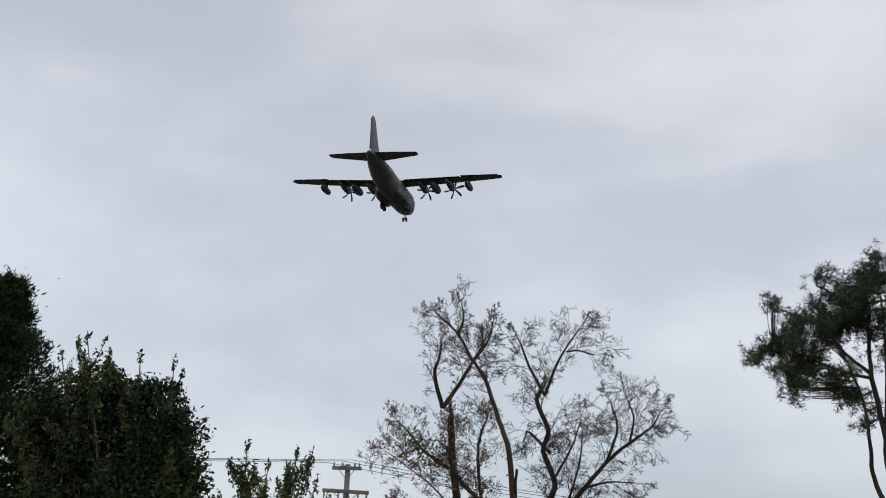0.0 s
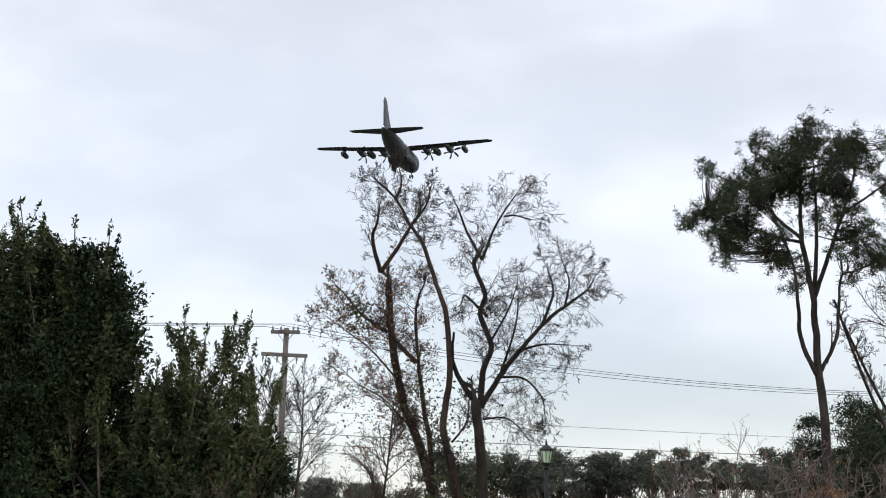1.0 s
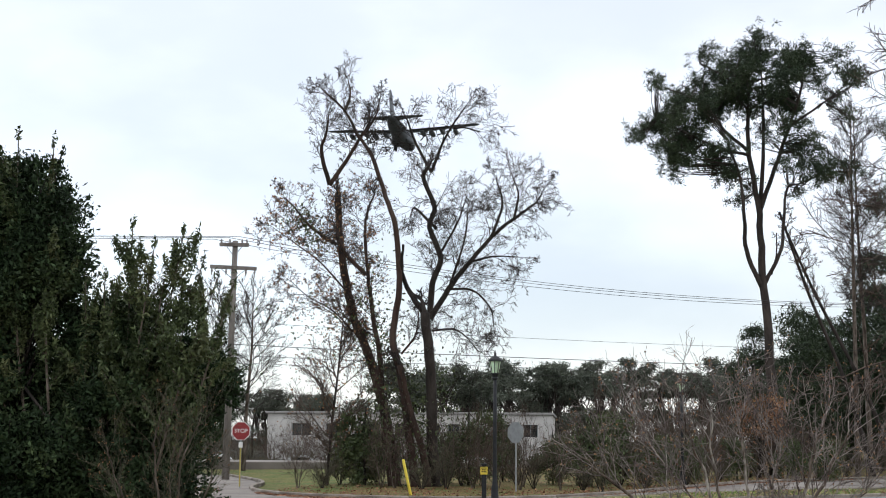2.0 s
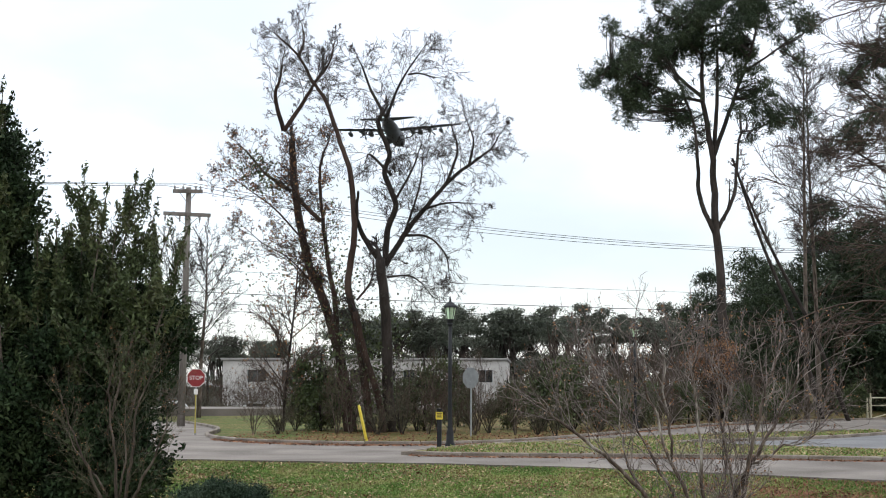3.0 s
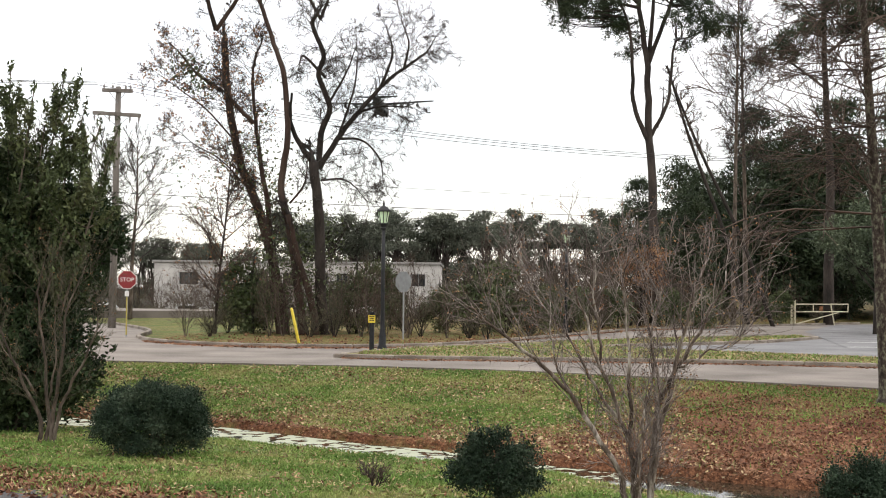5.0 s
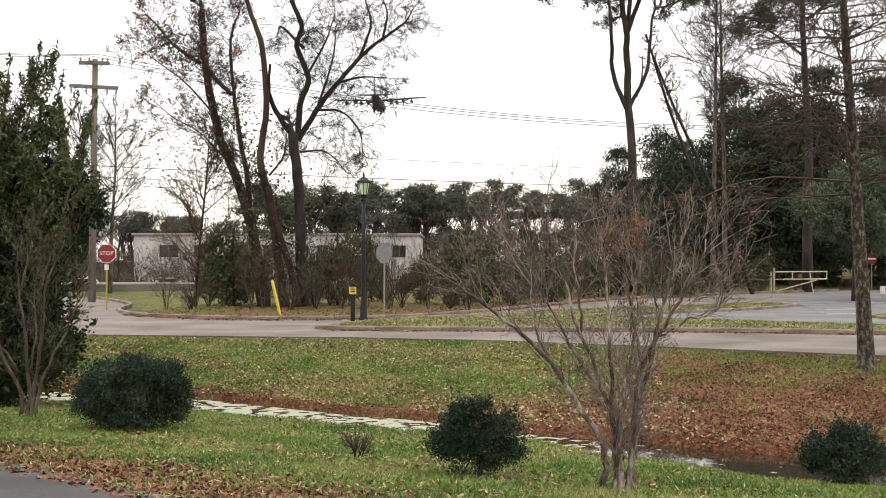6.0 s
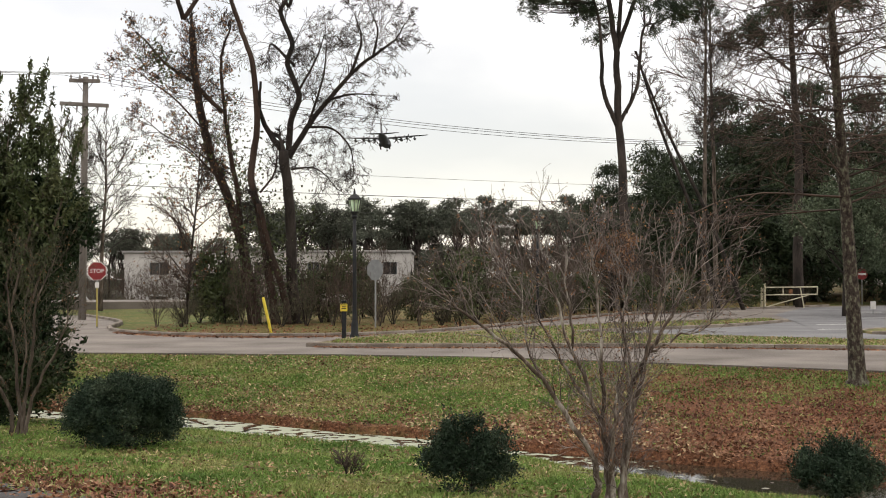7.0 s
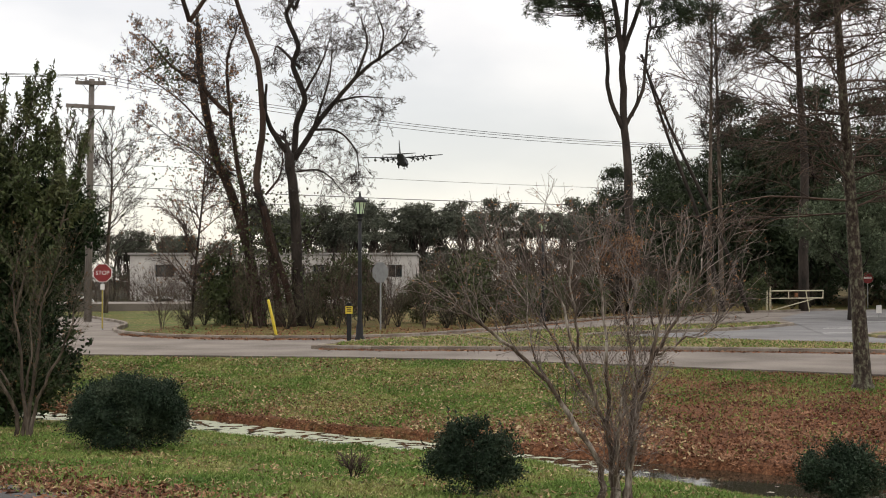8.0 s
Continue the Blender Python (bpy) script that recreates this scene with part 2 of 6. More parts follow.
def water_material():
    """Still dark ditch water with pale duckweed floating on its upper reach."""
    m = bpy.data.materials.new("ditch_water")
    m.use_nodes = True
    nt = m.node_tree
    N, L = nt.nodes.new, nt.links.new
    b = nt.nodes["Principled BSDF"]
    tc = N("ShaderNodeTexCoord")
    n = N("ShaderNodeTexNoise")
    n.inputs["Scale"].default_value, n.inputs["Detail"].default_value = 4.6, 9
    L(tc.outputs["Object"], n.inputs["Vector"])
    sep = N("ShaderNodeSeparateXYZ")
    L(tc.outputs["Object"], sep.inputs[0])
    reach = N("ShaderNodeMapRange")
    reach.inputs["From Min"].default_value, reach.inputs["From Max"].default_value = 0.5, 4.0
    reach.inputs["To Min"].default_value, reach.inputs["To Max"].default_value = 0.1, -0.2
    L(sep.outputs[0], reach.inputs[0])
    ad = N("ShaderNodeMath")
    L(n.outputs[0], ad.inputs[0])
    L(reach.outputs[0], ad.inputs[1])
    mr = N("ShaderNodeMapRange")
    mr.inputs["From Min"].default_value, mr.inputs["From Max"].default_value = 0.53, 0.58
    L(ad.outputs[0], mr.inputs[0])
    mix = N("ShaderNodeMix")
    mix.data_type = "RGBA"
    mix.inputs[6].default_value, mix.inputs[7].default_value = (0.03, 0.024, 0.016, 1), (0.29, 0.32, 0.23, 1)
    L(mr.outputs[0], mix.inputs[0])
    L(mix.outputs[2], b.inputs["Base Color"])
    rr = N("ShaderNodeMapRange")
    rr.inputs["To Min"].default_value, rr.inputs["To Max"].default_value = 0.06, 0.8
    L(mr.outputs[0], rr.inputs[0])
    L(rr.outputs[0], b.inputs["Roughness"])
    return m


WATER = water_material()


# ---- mesh helpers ----
class Geo:
    """Vertices and faces gathered into one mesh."""

    def __init__(self):
        self.v, self.f, self.buds, self.twigs, self.rng, self.tips = [], [], {}, [], None, None

    def tube(self, pts, r0, r1, sides=6, cap=True, radii=None):
        n0, n = len(self.v), len(pts)
        ref = Vector((0.31, 0.87, 0.38))
        for i, p in enumerate(pts):
            d = (pts[min(i + 1, n - 1)] - pts[max(i - 1, 0)]).normalized()
            a = d.cross(ref).normalized()
            c = d.cross(a)
            r = radii[i] if radii else r0 + (r1 - r0) * i / (n - 1)
            for k in range(sides):
                w = math.tau * k / sides
                self.v.append(p + (a * math.cos(w) + c * math.sin(w)) * r)
        for i in range(n - 1):
            for k in range(sides):
                q = n0 + i * sides
                self.f.append((q + k, q + (k + 1) % sides, q + sides + (k + 1) % sides, q + sides + k))
        if cap:
            self.f.append(tuple(n0 + k for k in reversed(range(sides))))
            self.f.append(tuple(n0 + (n - 1) * sides + k for k in range(sides)))

    def loft(self, rings, cap=True):
        n0, s = len(self.v), len(rings[0])
        for ring in rings:
            self.v.extend(Vector(p) for p in ring)
        for i in range(len(rings) - 1):
            for k in range(s):
                q = n0 + i * s
                self.f.append((q + k, q + (k + 1) % s, q + s + (k + 1) % s, q + s + k))
        if cap:
            self.f.append(tuple(n0 + k for k in reversed(range(s))))
            self.f.append(tuple(n0 + (len(rings) - 1) * s + k for k in range(s)))

    def box(self, x0, y0, z0, x1, y1, z1, m=None, bevel=0.0):
        """A box with chamfered vertical and horizontal edges."""
        b = min(bevel, (x1 - x0) / 2.1, (y1 - y0) / 2.1, (z1 - z0) / 2.1)

        def ring(z, k):
            c = b if b else 0.0
            xa, xb, ya, yb = x0 + k, x1 - k, y0 + k, y1 - k
            if not c:
                return [(xa, ya, z), (xb, ya, z), (xb, yb, z), (xa, yb, z)]
            return [(xa + c, ya, z), (xb - c, ya, z), (xb, ya + c, z), (xb, yb - c, z), (xb - c, yb, z), (xa + c, yb, z), (xa, yb - c, z), (xa, ya + c, z)]
        rings = [ring(z0, 0), ring(z1, 0)] if not b else [ring(z0, b * 0.7), ring(z0 + b * 0.7, 0), ring(z1 - b * 0.7, 0), ring(z1, b * 0.7)]
        if m is not None:
            rings = [[m @ Vector(p) for p in r] for r in rings]
        self.loft(rings)

    def twig_mesh(self, me):
        """Three-sided tapering twigs, from arrays."""
        vs, fs, base = [], [], 0
        for pts, r0, r1 in self.twigs:
            n, m = pts.shape[:2]
            d = unit(np.gradient(pts, axis=1))
            a = unit(np.cross(d, np.array([0.31, 0.87, 0.38])))
            c = np.cross(d, a)
            r = (r0[:, None] + (r1 - r0)[:, None] * np.linspace(0, 1, m)[None, :])[..., None]
            ring = np.stack([pts + (a * math.cos(w) + c * math.sin(w)) * r for w in (0, math.tau / 3, 2 * math.tau / 3)], axis=2)
            vs.append(ring.reshape(-1, 3))
            q = base + np.arange(n * m * 3).reshape(n, m, 3)
            nxt = np.roll(q, -1, axis=2)
            fs.append(np.stack([q[:, :-1], nxt[:, :-1], nxt[:, 1:], q[:, 1:]], axis=-1).reshape(-1, 4))
            base += n * m * 3
        v, f = np.concatenate(vs), np.concatenate(fs)
        me.vertices.add(len(v))
        me.vertices.foreach_set("co", v.astype(np.float32).ravel())
        me.loops.add(4 * len(f))
        me.loops.foreach_set("vertex_index", f.astype(np.int32).ravel())
        me.polygons.add(len(f))
        me.polygons.foreach_set("loop_start", np.arange(0, 4 * len(f), 4, dtype=np.int32))
        me.polygons.foreach_set("loop_total", np.full(len(f), 4, dtype=np.int32))
        me.update(calc_edges=True)

    def mesh(self, name, mat, smooth=False):
        me = bpy.data.meshes.new(name)
        if self.buds:
            grow(self)
            self.twig_mesh(me)
        else:
            me.from_pydata([tuple(p) for p in self.v], [], self.f)
        me.materials.append(mat)
        if smooth:
            me.polygons.foreach_set("use_smooth", [True] * len(me.polygons))
        return me


def part(name, geo, mat, parent=None, label="", smooth=False, at=None, kind=""):
    ob = new(name, geo.mesh(name, mat, smooth))
    ob.parent = parent
    if at is not None:
        ob.matrix_basis = at
    if label or kind:
        tagged(ob, label=label, kind=kind)
    return ob


def thing(name, label, category, at=None, group="", kind=""):
    ob = new(name)
    if at is not None:
        ob.matrix_basis = at
    return tagged(ob, label, category, group, kind)


def leaf_mesh(name, mat, centres, length, width, rng, up=0.0, out=None, flat=1.0):
    """Many small folded leaves at the given centres, as one mesh."""
    c = np.asarray(centres, dtype=float)
    n = len(c)
    d = rng.normal(size=(n, 3))
    if out is not None:
        d = d * 0.8 + out
    d[:, 2] = d[:, 2] * flat + up
    d /= np.linalg.norm(d, axis=1)[:, None] + 1e-9
    s = np.cross(d, rng.normal(size=(n, 3)) * flat + np.array([0, 0, 1.0 if flat < 1 else 0.0]))
    s /= np.linalg.norm(s, axis=1)[:, None] + 1e-9
    nn = np.cross(d, s)
    ln = (length * rng.uniform(0.6, 1.3, n))[:, None]
    w = (width * rng.uniform(0.6, 1.3, n))[:, None]
    v = np.stack([c - d * ln * 0.5, c + s * w * 0.5 + nn * w * 0.15, c + d * ln * 0.5, c - s * w * 0.5 + nn * w * 0.15], axis=1).reshape(-1, 3)
    me = bpy.data.meshes.new(name)
    me.vertices.add(4 * n)
    me.vertices.foreach_set("co", v.astype(np.float32).ravel())
    me.loops.add(4 * n)
    me.loops.foreach_set("vertex_index", np.arange(4 * n, dtype=np.int32))
    me.polygons.add(n)
    me.polygons.foreach_set("loop_start", np.arange(0, 4 * n, 4, dtype=np.int32))
    me.polygons.foreach_set("loop_total", np.full(n, 4, dtype=np.int32))
    me.materials.append(mat)
    me.update(calc_edges=True)
    return me


def leaf_part(name, mat, centres, length, width, rng, parent, up=0.0, label="", out=None, kind="", flat=1.0):
    ob = new(name, leaf_mesh(name, mat, centres, length, width, rng, up, out, flat))
    ob.parent = parent
    if label or kind:
        tagged(ob, label=label, kind=kind)
    return ob


def rand_dir(rng):
    v = Vector(rng.normal(size=3))
    return v.normalized()


def smooth_line(pts, steps=4):
    """A Catmull-Rom line through a few points."""
    p = [pts[0] * 2 - pts[1], *pts, pts[-1] * 2 - pts[-2]]
    o = []
    for i in range(1, len(p) - 2):
        a, b, c, d = p[i - 1:i + 3]
        for k in range(steps):
            t = k / steps
            o.append(0.5 * (2 * b + (c - a) * t + (2 * a - 5 * b + 4 * c - d) * t * t + (3 * b - a - 3 * c + d) * t ** 3))
    o.append(pts[-1])
    return o


def unit(a):
    return a / (np.linalg.norm(a, axis=-1, keepdims=True) + 1e-9)


def sprout(g, rng, p, d, length, r, depth, kids=5, angle=0.75, ratio=0.6, wander=0.25, lift=0.06, tips=None, min_r=0.004, segs=4):
    """Notes down a bare branch that wanders and forks; grow() makes all of a mesh's branches at once."""
    g.buds.setdefault((depth, kids, angle, ratio, wander, lift, min_r, segs), []).append((*p, *d, length, r))
    g.rng, g.tips = rng, tips


def grow(g):
    for (depth, kids, angle, ratio, wander, lift, min_r, segs), rows in g.buds.items():
        a = np.array(rows)
        at, d, ln, r = a[:, :3], unit(a[:, 3:6]), a[:, 6], a[:, 7]
        rng = g.rng
        while True:
            n = len(at)
            pts = np.empty((n, segs + 1, 3))
            pts[:, 0] = at
            for i in range(segs):
                d = unit(d + unit(rng.normal(size=(n, 3))) * wander + np.array([0, 0, lift]))
                pts[:, i + 1] = pts[:, i] + d * (ln / segs)[:, None]
            g.twigs.append((pts, r, np.maximum(min_r, r * 0.35)))
            if g.tips is not None:
                g.tips.append(pts[:, -1])
            if depth <= 0:
                break
            u = 0.18 + 0.82 * (np.arange(kids)[None, :] + rng.uniform(0.1, 0.95, (n, kids))) / kids
            i = np.minimum((u * segs).astype(int), segs - 1)
            f = (u * segs - i)[..., None]
            row = np.arange(n)[:, None]
            q0, q1 = pts[row, i], pts[row, i + 1]
            ax = unit(q1 - q0)
            side = unit(np.cross(ax, rng.normal(size=(n, kids, 3))))
            w = (angle * rng.uniform(0.55, 1.35, (n, kids)))[..., None]
            at = (q0 + (q1 - q0) * f).reshape(-1, 3)
            d = (ax * np.cos(w) + side * np.sin(w)).reshape(-1, 3)
            ln = (ln[:, None] * ratio * rng.uniform(0.6, 1.25, (n, kids)) * (1.15 - 0.5 * u)).ravel()
            r = np.repeat(np.maximum(min_r, r * 0.5), kids)
            depth -= 1


def limb_tree(name, label, at, limbs, bark, twig_mat, rng, depth_spread=1.0, twig_len=1.5, twig_step=0.42, kids=5, levels=2, category="tree", group="", droop=0.03, trunk_sides=12, bare_below=0.35, twig_r=0.006):
    """A bare tree from a few main limbs (name, radius at foot, radius at tip, (x, z) bends), with twigs grown on them."""
    root = thing(name, label, category, at, group)
    g, tips = Geo(), []
    for nm, r0, r1, bends in limbs:
        k = rng.normal(0, depth_spread * 0.5)
        n = len(bends)
        y0 = 0.0
        pts = [Vector((x, y0 + k * (i / (n - 1)) * (0 if nm in ("trunk", "stem") and i == 0 else 1), z)) for i, (x, z) in enumerate(bends)]
        line = smooth_line(pts, 5)
        m = len(line)
        line = [q + rand_dir(rng) * (r0 * 0.13 if 0 < i < m - 1 else 0) for i, q in enumerate(line)]
        tg = Geo()
        radii = [r0 + (r1 - r0) * i / (m - 1) for i in range(m)]
        if nm == "trunk":
            radii[0] *= 1.35
        tg.tube(line, r0, r1, trunk_sides, radii=radii)
        part(nm, tg, bark, root, smooth=True)
        if nm == "broken_limb":
            continue
        total = sum((line[i + 1] - line[i]).length for i in range(m - 1))
        start = bare_below if nm in ("trunk", "stem") else 0.1
        c = max(3, int(total * (1 - start) / twig_step))
        for j in range(c):
            u = start + (1 - start) * (j + rng.uniform(0, 1)) / c
            i = min(int(u * (m - 1)), m - 2)
            q = line[i].lerp(line[i + 1], u * (m - 1) - i)
            ax = (line[i + 1] - line[i]).normalized()
            side = ax.cross(rand_dir(rng)).normalized()
            a = rng.uniform(0.5, 1.15)
            rr = r0 + (r1 - r0) * u
            sprout(g, rng, q, ax * math.cos(a) + side * math.sin(a), twig_len * rng.uniform(0.4, 1.25), min(0.02, max(0.009, rr * 0.25)), levels, kids, 0.8, 0.62, 0.34, droop, tips, twig_r, 3)
        sprout(g, rng, line[-1], (line[-1] - line[-3]), twig_len * 0.6, max(0.01, r1 * 0.7), levels, kids + 1, 0.8, 0.62, 0.34, 0.05, tips, twig_r, 3)
    part("crown", g, twig_mat, root, "fine bare winter twigs", kind="stuff")
    return root, tips


def bare_shrub(name, label, at, rng, stems=9, height=2.4, spread=0.5, r=0.03, bark=BARK_CRAPE, twig=TWIG_CRAPE, kids=5, levels=2, category="shrub", group="", min_r=0.003, kids_from=0.4):
    """A multi-stemmed leafless shrub."""
    root = thing(name, label, category, at, group)
    tw = Geo()
    for s in range(stems):
        w = math.tau * (s + rng.uniform(-0.3, 0.3)) / stems
        lean = spread * rng.uniform(0.35, 1.15)
        h = height * rng.uniform(0.7, 1.0)
        foot = Vector((math.cos(w) * r * 1.8, math.sin(w) * r * 1.8, -0.05))
        top = Vector((math.cos(w) * lean * h, math.sin(w) * lean * h, h * 0.62))
        mid = foot.lerp(top, 0.5) + rand_dir(rng) * 0.06 * h - Vector((math.cos(w), math.sin(w), 0)) * lean * h * 0.14
        line = smooth_line([foot, mid, top], 6)
        g = Geo()
        rr = r * rng.uniform(0.6, 1.1)
        g.tube(line, rr, rr * 0.45, 7)
        part("stem", g, bark, root, smooth=True)
        m = len(line)
        for j in range(7):
            u = kids_from + (1 - kids_from) * (j + rng.uniform(0, 1)) / 7
            i = min(int(u * (m - 1)), m - 2)
            q = line[i].lerp(line[i + 1], u * (m - 1) - i)
            ax = (line[i + 1] - line[i]).normalized()
            side = ax.cross(rand_dir(rng)).normalized()
            sprout(tw, rng, q, ax * 0.85 + side * 0.6, height * 0.34 * rng.uniform(0.6, 1.1), rr * 0.4, levels, kids, 0.65, 0.55, 0.2, 0.05, None, min_r)
        sprout(tw, rng, line[-1], line[-1] - line[-3], height * 0.36, rr * 0.45, levels, kids, 0.6, 0.55, 0.2, 0.05, None, min_r)
    part("crown", tw, twig, root, kind="stuff")
    return root


def clump_points(rng, lobes, clumps, radius, per, shell=0.55, flat=1.0):
    """Leaf centres on boughs: each lobe (x, y, z, rx, ry, rz) carries uneven rounded boughs, and each bough clumps of leaves, thickest on its upper side."""
    out, dirs, mids = [], [], []
    vol = np.array([l[3] * l[4] * l[5] for l in lobes]) ** 0.75
    share = np.maximum(8, (clumps * vol / vol.sum())).astype(int)
    for l, k in zip(lobes, share):
        size = np.array(l[3:])
        nb = max(10, int(k / 9))
        bd = unit(rng.normal(size=(nb, 3)))
        bc = np.array(l[:3]) + bd * size * (rng.uniform(shell, 1.0, nb)[:, None] ** 0.6) * 0.78
        br = size.mean() * rng.uniform(0.18, 0.46, nb)
        pick = rng.integers(0, nb, k)
        d = rng.normal(size=(k, 3)) + bd[pick] * 0.5
        d[:, 2] += 0.35
        d = unit(d)
        c = bc[pick] + d * br[pick][:, None] * rng.uniform(0.5, 1.1, k)[:, None] * np.array([1, 1, 0.8])
        # the rest fills the lobe between the boughs
        fill = rng.uniform(size=k) < 0.4
        c[fill] = np.array(l[:3]) + d[fill] * size * (rng.uniform(shell * 0.7, 0.95, int(fill.sum()))[:, None] ** 0.6)
        mids.append(c)
        o = rng.normal(size=(k, per, 3)) * radius * np.array([1, 1, flat]) * rng.uniform(0.4, 1.0, (k, 1, 1))
        out.append((c[:, None, :] + o).reshape(-1, 3))
        dirs.append(np.repeat(d, per, 0))
    return np.concatenate(out), np.concatenate(dirs), np.concatenate(mids)


def evergreen(name, label, at, lobes, rng, mat, bark=BARK_DARK, clumps=200, radius=0.22, per=60, leaf=(0.07, 0.03), trunk_h=2.0, trunk_r=0.1, category="tree", group="", shell=0.5, flat=0.8, branches=30, trunk_foot=-0.1, sprigs=0, sprig=0.3):
    """An evergreen tree or bush: trunk with limbs that reach into leafy clumps."""
    root = thing(name, label, category, at, group)
    pts, dirs, mids = clump_points(rng, lobes, clumps, radius, per, shell, flat)
    g = Geo()
    top = Vector((lobes[0][0] * 0.5, lobes[0][1] * 0.5, trunk_h))
    g.tube(smooth_line([Vector((0, 0, trunk_foot)), Vector((0.05, 0, trunk_h * 0.5)), top], 4), trunk_r, trunk_r * 0.4, 8)
    for q in mids[rng.choice(len(mids), min(branches, len(mids)), replace=False)]:
        q = Vector(q)
        a = Vector((0, 0, trunk_foot)).lerp(top, rng.uniform(0.35, 0.95))
        mid = a.lerp(q, 0.5) + Vector((0, 0, -0.1)) + rand_dir(rng) * 0.12 * (q - a).length
        g.tube(smooth_line([a, mid, q], 3), trunk_r * 0.3, trunk_r * 0.07, 5, cap=False)
    if sprigs:
        # leafy shoots that break the outline
        row = rng.choice(len(mids), sprigs)
        d = unit(dirs[row * per] * 0.7 + rng.normal(size=(sprigs, 3)) * 0.35 + np.array([0, 0, 0.75]))
        ln = sprig * rng.uniform(0.35, 1.1, (sprigs, 1, 1))
        u = np.linspace(0, 1, 22)[None, :, None]
        o = mids[row][:, None, :] + d[:, None, :] * u * ln + rng.normal(size=(sprigs, 22, 3)) * leaf[0] * 0.55 * (1.2 - u)
        shoots = Geo()
        for a, b in zip(mids[row], (mids[row] + d * ln[:, 0])):
            shoots.tube([Vector(a), Vector(b)], trunk_r * 0.07, trunk_r * 0.04, 3, cap=False)
        part("shoot_growth", shoots, bark, root, kind="stuff")
        pts = np.concatenate([pts, o.reshape(-1, 3)])
        dirs = np.concatenate([dirs, np.repeat(d * 1.6, 22, 0)])
    part("trunk", g, bark, root, smooth=True)
    leaf_part("crown", mat, pts, leaf[0], leaf[1], rng, root, 0.15, out=dirs * 0.7)
    return root


# ---- the lie of the land ----
def step(a, b, x):
    t = min(1.0, max(0.0, (x - a) / (b - a)))
    return t * t * (3 - 2 * t)


def near_edge(x):
    return 0.11 * np.sin(x * 2.1) + 0.07 * np.sin(x * 5.3 + 1) + np.interp(x, [-30, -11, -6.5, -4.0, -2.8, -1.4, -0.3, 1.2, 2.7, 3.3, 4.6, 9, 30], [28, 24.2, 22.0, 20.7, 19.5, 18.6, 18.0, 16.6, 14.9, 13.9, 13.0, 12.2, 11])


def far_edge(x):
    return 0.09 * np.sin(x * 1.7 + 2) + 0.06 * np.sin(x * 6.1) + np.interp(x, [-30, -11, -6.6, -4.4, -2.4, -1.4, -0.3, 1.2, 2.6, 3.1, 4.0, 5.1, 9, 30], [29.2, 25.2, 22.9, 22.0, 20.6, 19.7, 18.9, 17.5, 16.8, 16.1, 15.6, 15.2, 14.5, 13])


def road_edge(x):
    return np.interp(x, [-40, -7.9, -2, 0.9, 4.9, 7.8, 12, 40], [36, 29.3, 28.3, 27.4, 24.9, 22.9, 20.6, 12])


# kerb lines of the road, the junction and the car park
FAR_KERB = [(-40, 70), (-16.5, 60), (-12.2, 50), (-11.0, 43.6), (-9.6, 40.0), (-7.6, 37.9), (-4.9, 37.0), (-2.4, 37.6), (-0.3, 39.8), (3.0, 47.0), (6.9, 56.4), (13, 64.5), (23, 75.5), (60, 92)]


def kerb_y(line, x):
    return float(np.interp(x, [p[0] for p in line], [p[1] for p in line]))


WATER_Z = -0.69


def land(x, y):
    """Height of the ground."""
    n, f, r = near_edge(x), far_edge(x), road_edge(x)
    rough = 0.03 * noise.noise((x * 0.8, y * 0.8, 0)) + 0.012 * noise.noise((x * 3, y * 3, 5))
    if y < n - 0.3:
        return -0.66 * max(0, y - 8.5) / (n - 8.5) + rough * step(9, 11, y)
    if y < n + 0.1:
        return -0.66 - 0.3 * step(n - 0.3, n + 0.1, y) + rough * 0.5
    if y < f:
        return -1.0
    if y < f + 0.12:
        return -1.0 + 0.42 * step(f, f + 0.12, y)
    if y < r:
        u = (y - f - 0.12) / max(0.5, r - f - 0.12)
        return -0.58 * (1 - u) ** 0.9 - 0.04 * u + rough * 1.6 * (1 - u)
    far = 1.3 * step(60, 130, y) + 0.5 * step(78, 125, y) * step(0, 10, x) - 1.6 * step(79, 90, y) * step(4, -8, x)
    edge = kerb_y(FAR_KERB, x)
    knoll = 0.1 * step(edge + 0.4, edge + 6, y) * (1 - step(62, 72, y)) * step(-11.5, -8, x)
    far *= step(edge - 2, edge + 12, y)
    return far + knoll - 0.04


def cover(x, y):
    """How thickly fallen leaves lie."""
    fe, re = far_edge(x), road_edge(x)
    if y > 36:
        e = kerb_y(FAR_KERB, x)
        return 0.15 + (0.32 * step(e + 0.8, e + 2.5, y) * step(-9.5, -7, x) if y > e else 0)
    if y > fe:
        u = (y - fe) / max(0.5, re - fe)
        side = step(0.0, 4.5, x)
        return (0.34 + 0.36 * side) * (1 - step(0.04, 0.32 + 0.4 * side, u)) + 0.29 + 0.31 * side
    if y > near_edge(x) - 0.5:
        return 0.5
    return 0.12 + 0.6 * (1 - step(0.2, 1.3, abs(y - (8.2 - 1.0 * x)) * 0.7)) * step(0.5, -1.5, x)


GRID = {}


def on_ground(x, y):
    """Heights of the ground sheet under many points at once."""
    gx, gy, gz = GRID["x"], GRID["y"], GRID["z"]
    i = np.clip(np.searchsorted(gx, x) - 1, 0, len(gx) - 2)
    j = np.clip(np.searchsorted(gy, y) - 1, 0, len(gy) - 2)
    u, w = (x - gx[i]) / (gx[i + 1] - gx[i]), (y - gy[j]) / (gy[j + 1] - gy[j])
    return (gz[j, i] * (1 - u) + gz[j, i + 1] * u) * (1 - w) + (gz[j + 1, i] * (1 - u) + gz[j + 1, i + 1] * u) * w


